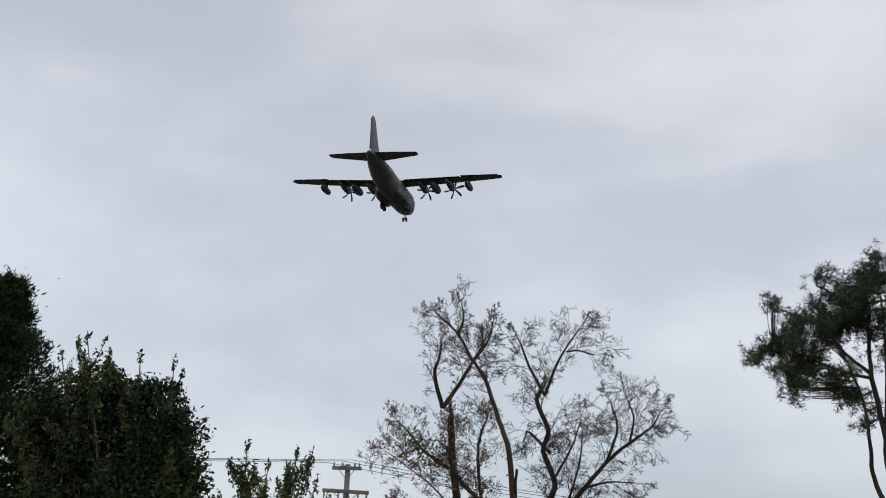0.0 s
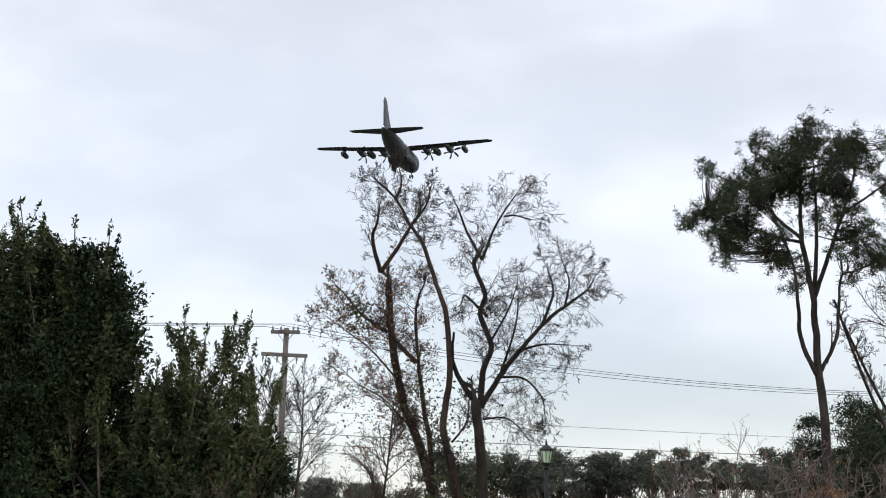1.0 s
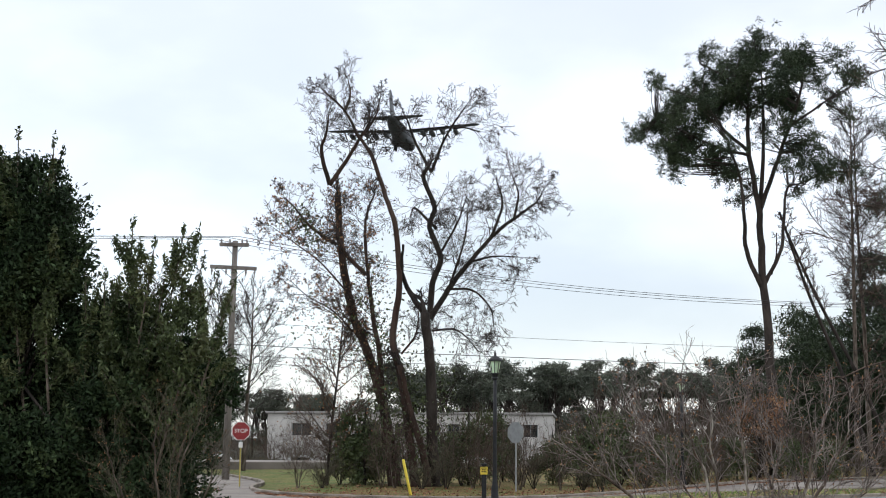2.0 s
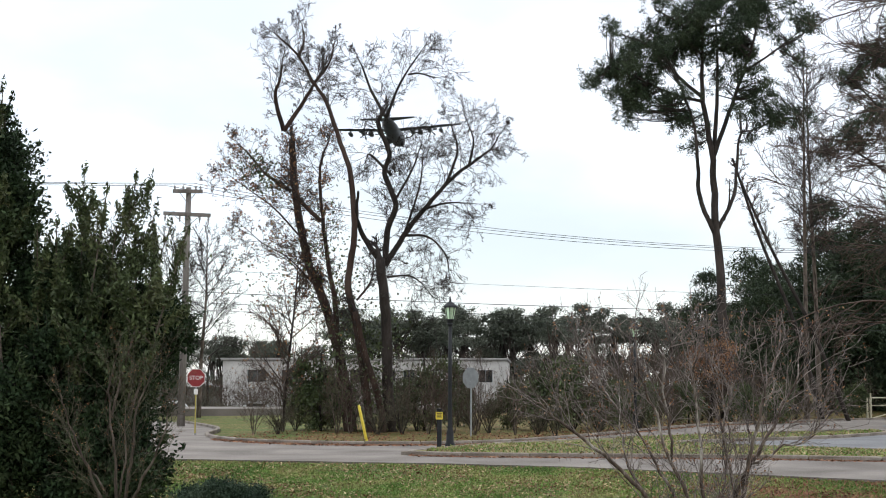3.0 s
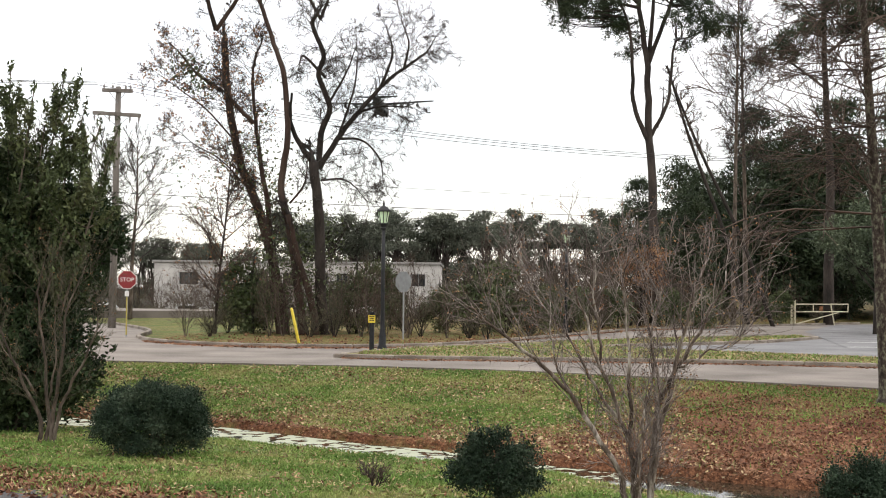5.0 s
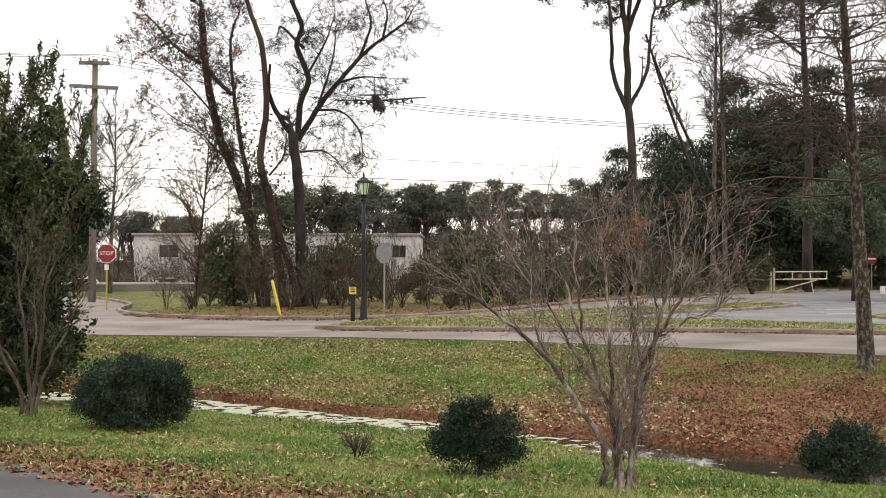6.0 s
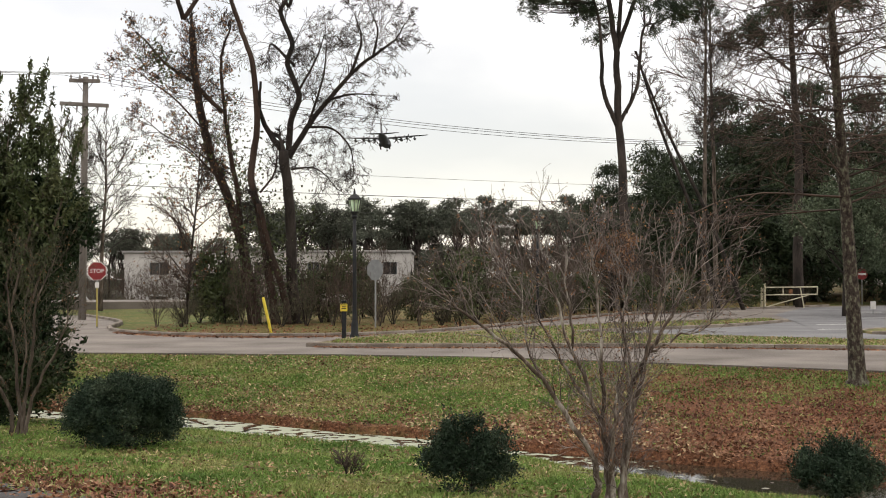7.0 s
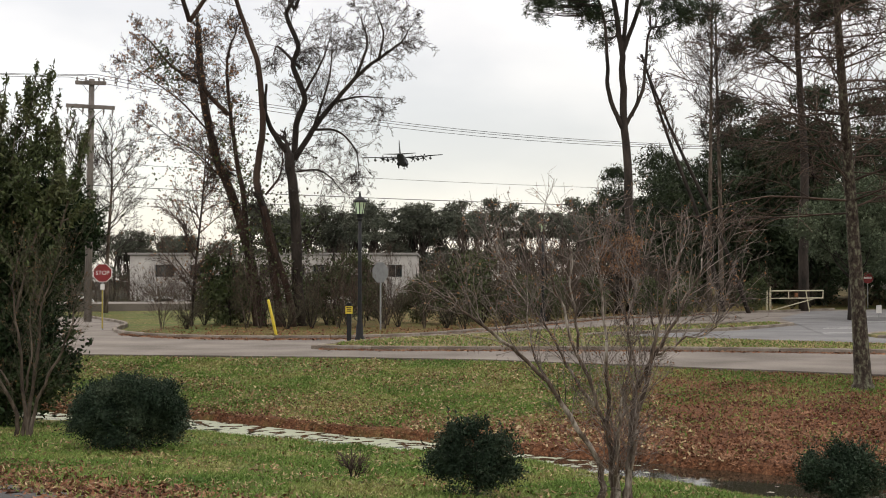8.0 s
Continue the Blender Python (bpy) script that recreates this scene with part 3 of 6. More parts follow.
def ground_mesh():
    xs = np.concatenate([[-2600, -1200, -600, -300, -160, -90, -60, -45, -34], np.arange(-27, -13, 1.0), np.arange(-13, 16, 0.16), np.arange(16, 36, 1.2), [45, 60, 90, 160, 300, 600, 1200, 2600]])
    ys = np.concatenate([[-2600, -900, -300, -100, -40, -15, 0, 4], np.arange(6, 30, 0.14), np.arange(30, 70, 1.5), np.arange(70, 140, 4.0), [150, 180, 240, 400, 800, 1500, 3200]])
    nx, ny = len(xs), len(ys)
    v = [(x, y, land(x, y)) for y in ys for x in xs]
    f = [(j * nx + i, j * nx + i + 1, (j + 1) * nx + i + 1, (j + 1) * nx + i) for j in range(ny - 1) for i in range(nx - 1)]
    GRID.update(x=xs, y=ys, z=np.array([q[2] for q in v]).reshape(ny, nx))
    me = bpy.data.meshes.new("ground")
    me.from_pydata(v, [], f)
    me.polygons.foreach_set("use_smooth", [True] * len(f))
    me.materials.append(GROUND)
    at = me.attributes.new("litter", "FLOAT", "POINT")
    at.data.foreach_set("value", [cover(x, y) for x, y, _ in v])
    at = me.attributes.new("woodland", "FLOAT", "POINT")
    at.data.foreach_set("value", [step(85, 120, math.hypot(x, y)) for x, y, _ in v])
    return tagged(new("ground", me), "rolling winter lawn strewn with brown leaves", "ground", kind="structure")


ground_mesh()


def strip_sheet(name, label, cat, left, right, z, mat, thick=0.06):
    """A slab between two lines of (x, y)."""
    n = len(left)
    g = Geo()
    for k in (0, 1):
        for a, b in zip(left, right):
            g.v += [Vector((*a, z - thick * k)), Vector((*b, z - thick * k))]
    m = 2 * n
    for i in range(n - 1):
        q = 2 * i
        g.f += [(q, q + 1, q + 3, q + 2), (m + q, m + q + 2, m + q + 3, m + q + 1), (q, q + 2, m + q + 2, m + q), (q + 1, m + q + 1, m + q + 3, q + 3)]
    g.f += [(0, m, m + 1, 1), (m - 2, m - 1, 2 * m - 1, 2 * m - 2)]
    return tagged(part(name, g, mat), label, cat, kind="structure")


def water_sheet():
    xs = np.arange(-26, 26, 0.5)
    strip_sheet("water", "dark ditch water with pale floating duckweed", "water", [(x, near_edge(x) - 0.25) for x in xs], [(x, far_edge(x) + 0.06) for x in xs], WATER_Z, WATER, 0.02)


water_sheet()

def road_sheet():
    xs = np.concatenate([np.arange(-38, 40, 1.0)])
    strip_sheet("road", "worn grey-brown asphalt lane and car park", "road", [(x, road_edge(x) + 0.04 * math.sin(x * 2.3)) for x in xs], [(x, kerb_y(FAR_KERB, x)) for x in xs], 0.0, ASPHALT)


road_sheet()
strip_sheet("road", "pale main road beyond the trees", "road", [(-120, 58), (-40, 66), (-18, 70), (10, 80), (30, 90)], [(-120, 65), (-40, 74), (-18, 78), (10, 88), (30, 98)], 0.42, ASPHALT, 0.6)


def drive_sheet():
    """The drive follows the lawn's slope."""
    edge = [(-30, 26), (-14, 16.5), (-5.2, 12.6), (-3.9, 11.65), (-2.9, 10.7), (-1.9, 9.2), (-0.8, 7.0), (6, 5), (16, 4.4)]
    g, rows = Geo(), [0, 0.05, 0.1, 0.15, 0.2, 0.25, 0.3, 0.5, 0.75, 1]
    for u in rows:
        for x, y in edge:
            yy = y + (-14 - y) * u
            g.v.append(Vector((x, yy, land(x, yy) + 0.014)))
    n = len(edge)
    for j in range(len(rows) - 1):
        for i in range(n - 1):
            g.f.append((j * n + i, (j + 1) * n + i, (j + 1) * n + i + 1, j * n + i + 1))
    tagged(part("driveway", g, ASPHALT_DARK), "dark asphalt drive at the lawn's corner", "driveway", kind="structure")


drive_sheet()


def kerb(line, height=0.1, width=0.14, piece=1.6, closed=False):
    """Concrete kerb stones laid end to end along a line."""
    root = tagged(new("kerb"), "low weathered concrete kerb with leaf litter against it", "kerb", kind="structure")
    pts = smooth_line([Vector((*p, 0)) for p in line], 10)
    stone = Geo()
    stone.box(-0.5, -width / 2, -0.05, 0.5, width / 2, height, bevel=0.03)
    me = stone.mesh("kerb_stone", CONCRETE)
    # walk along the line at even steps
    run, marks = 0.0, [pts[0]]
    for a, b in zip(pts, pts[1:]):
        seg = (b - a).length
        while run + seg >= piece:
            a = a.lerp(b, (piece - run) / seg)
            marks.append(a)
            seg, run = (b - a).length, 0.0
        run += seg
    for a, b in zip(marks, marks[1:]):
        ob = new("kerb_stone", me)
        ob.parent = root
        d = b - a
        ob.matrix_basis = Matrix.Translation((a + b) / 2) @ Matrix.Rotation(math.atan2(d.y, d.x), 4, "Z") @ Matrix.Diagonal((d.length - 0.012, 1, 1, 1))


kerb(FAR_KERB[1:-1])


def island(line, label):
    """A raised grass island inside a kerb."""
    ring = [*line, line[0]]
    kerb(ring)
    pts = smooth_line([Vector((*p, 0.1)) for p in ring], 6)[:-1]
    bm = bmesh.new()
    vs = [bm.verts.new(p) for p in pts]
    f = bm.faces.new(vs)
    if f.normal.z < 0:
        f.normal_flip()
    ex = bmesh.ops.extrude_face_region(bm, geom=[f])
    for q in ex["geom"]:
        if isinstance(q, bmesh.types.BMVert):
            q.co.z = 0.075
    for q in vs:
        q.co.z = -0.02
    bmesh.ops.triangulate(bm, faces=bm.faces)
    bmesh.ops.recalc_face_normals(bm, faces=bm.faces)
    me = bpy.data.meshes.new("grass_island")
    bm.to_mesh(me)
    bm.free()
    me.materials.append(GRASS_SHORT)
    tagged(new("grass_island", me), label, "grass", kind="structure")


strip_sheet("car_park", "grey asphalt car park", "car park", [(4.6, 39.0), (7, 36.4), (10.5, 33.8), (14.6, 31), (30, 27)], [(9.8, 43.2), (13.3, 48.6), (15, 58), (20, 71), (40, 82)], 0.006, ASPHALT_LOT, 0.02)
for x0, y0, x1, y1 in ((13.2, 45.2, 14.6, 45.5), (16.5, 52, 18.2, 52.6), (19, 60, 21.5, 61), (12.0, 41, 13.4, 41.2)):
    strip_sheet("road_marking", "worn white paint line", "road marking", [(x0, y0), (x1, y1)], [(x0, y0 + 0.25), (x1, y1 + 0.25)], 0.011, PAINT_LINE, 0.004)
island([(-3.2, 31.7), (-1.5, 31.1), (1.5, 31.0), (5.5, 30.8), (10, 29.6), (14, 28.0), (14.5, 29.6), (10, 33.4), (6.2, 36.2), (4.0, 38.6), (9.5, 43.5), (13.0, 48.6), (12.4, 49.6), (7.5, 46.4), (2.5, 41.2), (-1.2, 36.4)], "raised grass island with straw-coloured winter turf")
island([(12.5, 37.5), (14.5, 36.6), (18, 37), (19, 39), (16, 40.6), (13, 39.8)], "kerbed planting island with bare brown soil")


# ---- trees round the junction ----
def rng_of(k):
    return np.random.default_rng(k)


def junction_trees():
    r = rng_of(3)
    _, tips = limb_tree("bare_tree", "tall leaning tree with reddish ivied trunk, nearly leafless", pose(-6.9, 46, 0.05), [
        ("trunk", 0.19, 0.12, [(0.5, -0.1), (0.3, 1.2), (-0.5, 4.2), (-1.4, 6.4), (-1.9, 8.9), (-2.1, 10.8)]),
        ("limb", 0.085, 0.03, [(-2.1, 10.8), (-2.4, 12.0), (-2.2, 12.6), (-2.1, 13.1)]),
        ("limb", 0.085, 0.025, [(-2.1, 10.8), (-1.5, 11.8), (-1.1, 12.6), (-0.8, 13.2), (-0.8, 13.6)]),
        ("limb", 0.065, 0.02, [(-1.8, 8.6), (-2.7, 9.2), (-3.3, 9.9), (-3.7, 10.3)]),
        ("limb", 0.035, 0.012, [(-1.5, 7.0), (-2.3, 7.9), (-3.1, 8.5), (-3.8, 9.0)]),
        ("limb", 0.03, 0.012, [(-0.9, 5.2), (-1.9, 6.2), (-2.8, 6.7), (-3.5, 7.3)]),
        ("stem", 0.13, 0.03, [(0.35, -0.1), (0.0, 2.1), (-0.2, 4.5), (-0.5, 6.0), (-0.8, 8.1), (-0.9, 9.6), (-0.6, 10.7)]),
        ("limb", 0.08, 0.06, [(-0.7, 7.5), (-1.5, 8.3), (-1.8, 9.0)])], BARK_RED, TWIG_GREY, r, 1.6, 1.0, 0.17, kids=4, levels=3, twig_r=0.0056)
    tree = bpy.data.objects["bare_tree"]
    low = np.concatenate(tips)
    low = low[low[:, 2] < 11.2]
    pick = low[r.choice(len(low), 2400)] + r.normal(size=(2400, 3)) * 0.07
    leaf_part("foliage", LEAF_DRY, pick, 0.10, 0.07, r, tree, -0.3, "few withered brown leaves", kind="stuff")
    ivy = np.concatenate([np.array(c) + r.normal(size=(n, 3)) * np.array(s) for c, n, s in (
        ((-3.1, 0.1, 9.5), 320, (0.35, 0.3, 0.3)), ((-2.6, 0, 8.8), 160, (0.3, 0.3, 0.2)), ((-0.3, 0, 6.2), 260, (0.6, 0.4, 1.2)),
        ((0.1, 0, 4.2), 300, (0.4, 0.4, 1.2)), ((0.2, 0, 2.2), 700, (0.5, 0.45, 1.0)), ((-2.4, 0, 6.0), 150, (0.9, 0.5, 0.9)))])
    leaf_part("ivy", LEAF_OLIVE, ivy, 0.12, 0.09, r, tree, -0.2, "dark green ivy on the trunk", kind="stuff")
    r = rng_of(5)
    limb_tree("bare_tree", "slender twisted tree with one long bent stem, leafless", pose(-6.0, 45.4, 0.05), [
        ("trunk", 0.16, 0.03, [(0.35, -0.1), (0.2, 1.2), (-0.2, 3.9), (-0.5, 5.1), (-0.3, 6.9), (-0.4, 8.9), (-0.7, 9.9), (-1.3, 11.6), (-1.8, 12.4), (-2.4, 13.4), (-3.1, 14.1)]),
        ("stem", 0.13, 0.11, [(0.8, -0.1), (0.6, 1.3), (0.1, 2.8), (-0.2, 4.2)]),
        ("limb", 0.05, 0.02, [(-1.8, 12.4), (-1.3, 13.1), (-1.1, 13.9)]),
        ("limb", 0.05, 0.02, [(-2.4, 13.4), (-2.2, 14.0), (-2.3, 14.6)]),
        ("limb", 0.04, 0.02, [(-0.2, 4.6), (0.3, 5.3), (0.4, 6.2)])], BARK_RED, TWIG_GREY, r, 0.8, 0.95, 0.17, kids=4, levels=3, twig_r=0.0056, bare_below=0.66)
    tree = [o for o in bpy.data.objects if o.name.startswith("bare_tree") and o.parent is None][-1]
    ivy = np.concatenate([np.array(c) + r.normal(size=(n, 3)) * np.array(s) for c, n, s in (((-0.1, 0, 3.2), 260, (0.3, 0.3, 0.8)), ((0.3, 0, 1.4), 420, (0.4, 0.35, 0.8)))])
    leaf_part("ivy", LEAF_OLIVE, ivy, 0.12, 0.09, r, tree, -0.2, "dark green ivy on the trunk", kind="stuff")
    r = rng_of(8)
    limb_tree("bare_tree", "big dark forked tree with a snapped limb and wide bare crown", pose(-5.3, 46.3, 0.05), [
        ("trunk", 0.22, 0.16, [(0.25, -0.1), (0.2, 1.2), (0.2, 3.6), (0.0, 6.0)]),
        ("broken_limb", 0.12, 0.04, [(-0.02, 5.9), (-0.6, 6.7), (-0.9, 7.5), (-0.8, 8.4)]),
        ("limb", 0.115, 0.07, [(0.0, 5.9), (0.1, 7.2), (0.4, 8.1), (0.0, 9.2), (0.2, 9.9), (-0.2, 10.9), (0.0, 11.3)]),
        ("limb", 0.06, 0.02, [(0.0, 11.3), (-0.6, 12.4), (-0.9, 13.2), (-1.1, 13.6)]),
        ("limb", 0.06, 0.02, [(0.0, 11.3), (0.4, 12.3), (0.8, 13.0), (1.3, 13.7)]),
        ("limb", 0.04, 0.02, [(0.8, 12.9), (1.2, 12.9), (1.8, 12.7)]),
        ("limb", 0.11, 0.02, [(0.0, 5.9), (0.8, 7.2), (1.5, 8.1), (2.4, 9.1), (3.3, 9.8), (3.8, 10.2), (4.1, 10.7)]),
        ("limb", 0.05, 0.015, [(1.5, 8.0), (2.3, 8.1), (3.2, 8.0)]),
        ("limb", 0.05, 0.015, [(0.7, 7.0), (1.5, 7.0), (2.1, 6.4), (2.2, 5.7)]),
        ("limb", 0.06, 0.02, [(2.2, 8.9), (2.6, 10.0), (2.4, 10.9)]),
        ("limb", 0.05, 0.015, [(0.7, 7.1), (1.2, 8.8), (1.3, 10.0)]),
        ("limb", 0.05, 0.015, [(0.35, 8.3), (1.0, 9.3), (1.4, 10.2)]),
        ("limb", 0.05, 0.015, [(3.0, 9.5), (3.2, 10.3), (3.0, 10.9)]),
        ("limb", 0.04, 0.015, [(0.1, 5.5), (0.9, 5.6), (1.6, 4.9)]),
        ("limb", 0.06, 0.02, [(0.2, 9.2), (-0.6, 10.0), (-0.8, 9.9)])], BARK_DARK, TWIG_GREY, r, 1.8, 1.1, 0.17, kids=4, levels=3, twig_r=0.0056, droop=-0.03, bare_below=0.8)
    tree = [o for o in bpy.data.objects if o.name.startswith("bare_tree") and o.parent is None][-1]
    ivy = np.concatenate([np.array(c) + r.normal(size=(n, 3)) * np.array(s) for c, n, s in (((0.1, 0, 3.4), 420, (0.45, 0.4, 0.7)), ((0.2, 0, 1.6), 520, (0.45, 0.4, 0.9)))])
    leaf_part("ivy", LEAF_OLIVE, ivy, 0.12, 0.09, r, tree, -0.2, "dark green ivy on the trunk", kind="stuff")


junction_trees()


def pine_tree(name, label, at, limbs, lobes, rng, per=30, clumps_each=40, needle=(0.22, 0.034), mat=NEEDLE, group=""):
    """A tall pine: bare forked stems, limbs, and needle tufts in uneven lobes (x, z, radius)."""
    root = thing(name, label, "tree", at, group)
    ends = []
    for nm, r0, r1, bends in limbs:
        k = rng.normal(0, 0.8)
        n = len(bends)
        line = smooth_line([Vector((x, k * i / (n - 1), z)) for i, (x, z) in enumerate(bends)], 5)
        line = [q + rand_dir(rng) * r0 * 0.15 for q in line]
        g = Geo()
        g.tube(line, r0, r1, 10)
        part(nm, g, BARK_PINE, root, smooth=True)
        ends += line[len(line) // 3:]
    tw, pts, dirs = Geo(), [], []
    plates = [(x * 0.95, rng.normal(0, 1.1), z - 0.3, rad * 0.88) for x, z, rad in lobes]
    for x, z, rad in lobes:
        for _ in range(3):
            plates.append((x + rng.normal(0, 0.65), rng.normal(0, 1.6), z - 0.4 + rng.normal(0, 0.5), rad * rng.uniform(0.35, 0.65)))
    for x, y, z, rad in plates:
        for _ in range(max(6, int(clumps_each * 0.55 * rad))):
            d = rand_dir(rng)
            q = Vector((x, y, z)) + Vector((d.x * 0.9, d.y * 1.3, d.z * 0.66)) * rad * rng.uniform(0.15, 1.05)
            a = min(ends, key=lambda e: (e - q).length + max(0, e.z - q.z) * 0.8)
            mid = a.lerp(q, 0.55) + rand_dir(rng) * 0.12 + Vector((0, 0, -0.1))
            tw.tube(smooth_line([a, mid, q], 3), 0.03, 0.01, 3, cap=False)
            for _ in range(3):
                c = np.array(q) + rng.normal(size=3) * np.array([0.3, 0.36, 0.24])
                d2 = rng.normal(size=(per, 3))
                d2 /= np.linalg.norm(d2, axis=1)[:, None]
                pts.append(c + d2 * rng.uniform(0.03, 0.27, per)[:, None])
                dirs.append(d2 * 1.5)
    part("branchwork", tw, BARK_PINE, root, kind="stuff")
    leaf_part("crown", mat, np.concatenate(pts), needle[0], needle[1], rng, root, 0.2, out=np.concatenate(dirs))
    return root


pine_tree("pine_tree", "tall dark pine with forked bare stems and a lopsided crown", pose(9.87, 65, 0), [
    ("trunk", 0.29, 0.05, [(-0.5, -0.1), (-0.5, 3.5), (-0.6, 6.2), (-0.8, 10.0), (-0.9, 12.9), (-1.3, 15.9), (-1.3, 18.4), (-1.3, 20.7)]),
    ("limb", 0.13, 0.05, [(-0.85, 9.2), (-1.6, 11.0), (-1.7, 12.6), (-1.9, 14.5), (-2.5, 16.4)]),
    ("limb", 0.1, 0.03, [(-0.7, 9.5), (0.1, 11.1), (0.3, 12.6), (0.5, 14.2), (1.2, 14.5), (2.9, 15.3)]),
    ("limb", 0.12, 0.04, [(-0.9, 13.0), (-0.6, 15.8), (-0.5, 18.3), (-0.5, 20.5)]),
    ("limb", 0.12, 0.04, [(-0.9, 13.0), (-0.1, 15.2), (0.6, 17.2), (1.2, 19.1), (1.4, 21.0)]),
    ("limb", 0.1, 0.03, [(-1.3, 16.1), (-2.5, 17.2), (-3.4, 18.6), (-5.4, 19.5)]),
    ("limb", 0.09, 0.03, [(-1.3, 15.9), (-3.0, 16.4), (-5.9, 17.8)]),
    ("limb", 0.07, 0.03, [(0.6, 17.3), (2.1, 18.3), (3.4, 19.3)]),
    ("limb", 0.07, 0.03, [(-1.3, 18.7), (-2.4, 19.9), (-3.7, 20.6)]),
    ("dead_snag", 0.06, 0.02, [(-0.4, 9.9), (-0.2, 10.8), (-0.25, 11.8)])],
    [(-6.0, 17.8, 0.8), (-4.9, 18.9, 1.0), (-3.7, 20.1, 1.1), (-2.3, 21.1, 1.1), (-0.8, 21.1, 1.0), (1.4, 21.0, 1.1), (2.2, 20.1, 0.6), (3.2, 19.3, 0.6), (-0.2, 19.5, 1.1),
     (-2.5, 19.2, 1.3), (-4.3, 17.1, 1.1), (-4.6, 15.6, 0.6), (-2.4, 15.1, 0.8), (-3.2, 16.2, 0.6), (1.4, 16.8, 0.8), (2.4, 15.3, 0.7), (1.0, 15.3, 0.6), (0.2, 17.5, 0.6), (-1.4, 18.7, 1.0), (-5.4, 18.0, 0.9), (-3.4, 18.2, 0.9), (-5.2, 16.6, 0.7), (0.8, 18.6, 0.9), (-1.6, 20.2, 1.0), (0.4, 20.4, 0.9)], rng_of(11))


# ---- evergreens, woods and shrubs ----
def feathered_conifer(name, label, at, height, half, rng, mat):
    """A pointed conifer: rising boughs set all round the stem, each a flat plume of short sprays."""
    root = thing(name, label, "tree", at)
    g = Geo()
    g.tube([Vector((0, 0, -0.1)), Vector((0.03, 0, height * 0.5)), Vector((0, 0, height - 0.1))], 0.13, 0.012, 8)
    pts, dirs = [np.array([0, 0, height - 0.25]) + rng.normal(size=(160, 3)) * np.array([0.03, 0.03, 0.13])], [np.tile([0, 0, 1.5], (160, 1))]
    k = 0
    z = 0.3
    while z < height - 0.15:
        left = height - z
        for _ in range(5):
            w = k * 2.4 + rng.uniform(-0.5, 0.5)
            k += 1
            ln = min(half, 0.06 + 0.52 * left) * rng.uniform(0.6, 1.12)
            out = Vector((math.cos(w), math.sin(w), 0))
            a = Vector((0, 0, z + rng.uniform(-0.1, 0.1)))
            line = smooth_line([a, a + out * ln * 0.55 + Vector((0, 0, ln * 0.12)), a + out * ln + Vector((0, 0, ln * 0.5))], 5)
            g.tube(line, 0.02, 0.005, 4, cap=False)
            m = len(line)
            for i in range(2, m):
                sp = 0.16 * (1.15 - i / m) + 0.035
                n = 34
                o = rng.normal(size=(n, 3)) * sp * np.array([1, 1, 0.6])
                pts.append(np.array(line[i]) + o)
                dirs.append(np.tile(np.array(out) * 0.9 + np.array([0, 0, 0.9]), (n, 1)) + o * 2)
        z += 0.09 + 0.02 * left
    part("trunk", g, BARK_DARK, root)
    leaf_part("crown", mat, np.concatenate(pts), 0.12, 0.03, rng, root, 0.2, out=np.concatenate(dirs))
    return root


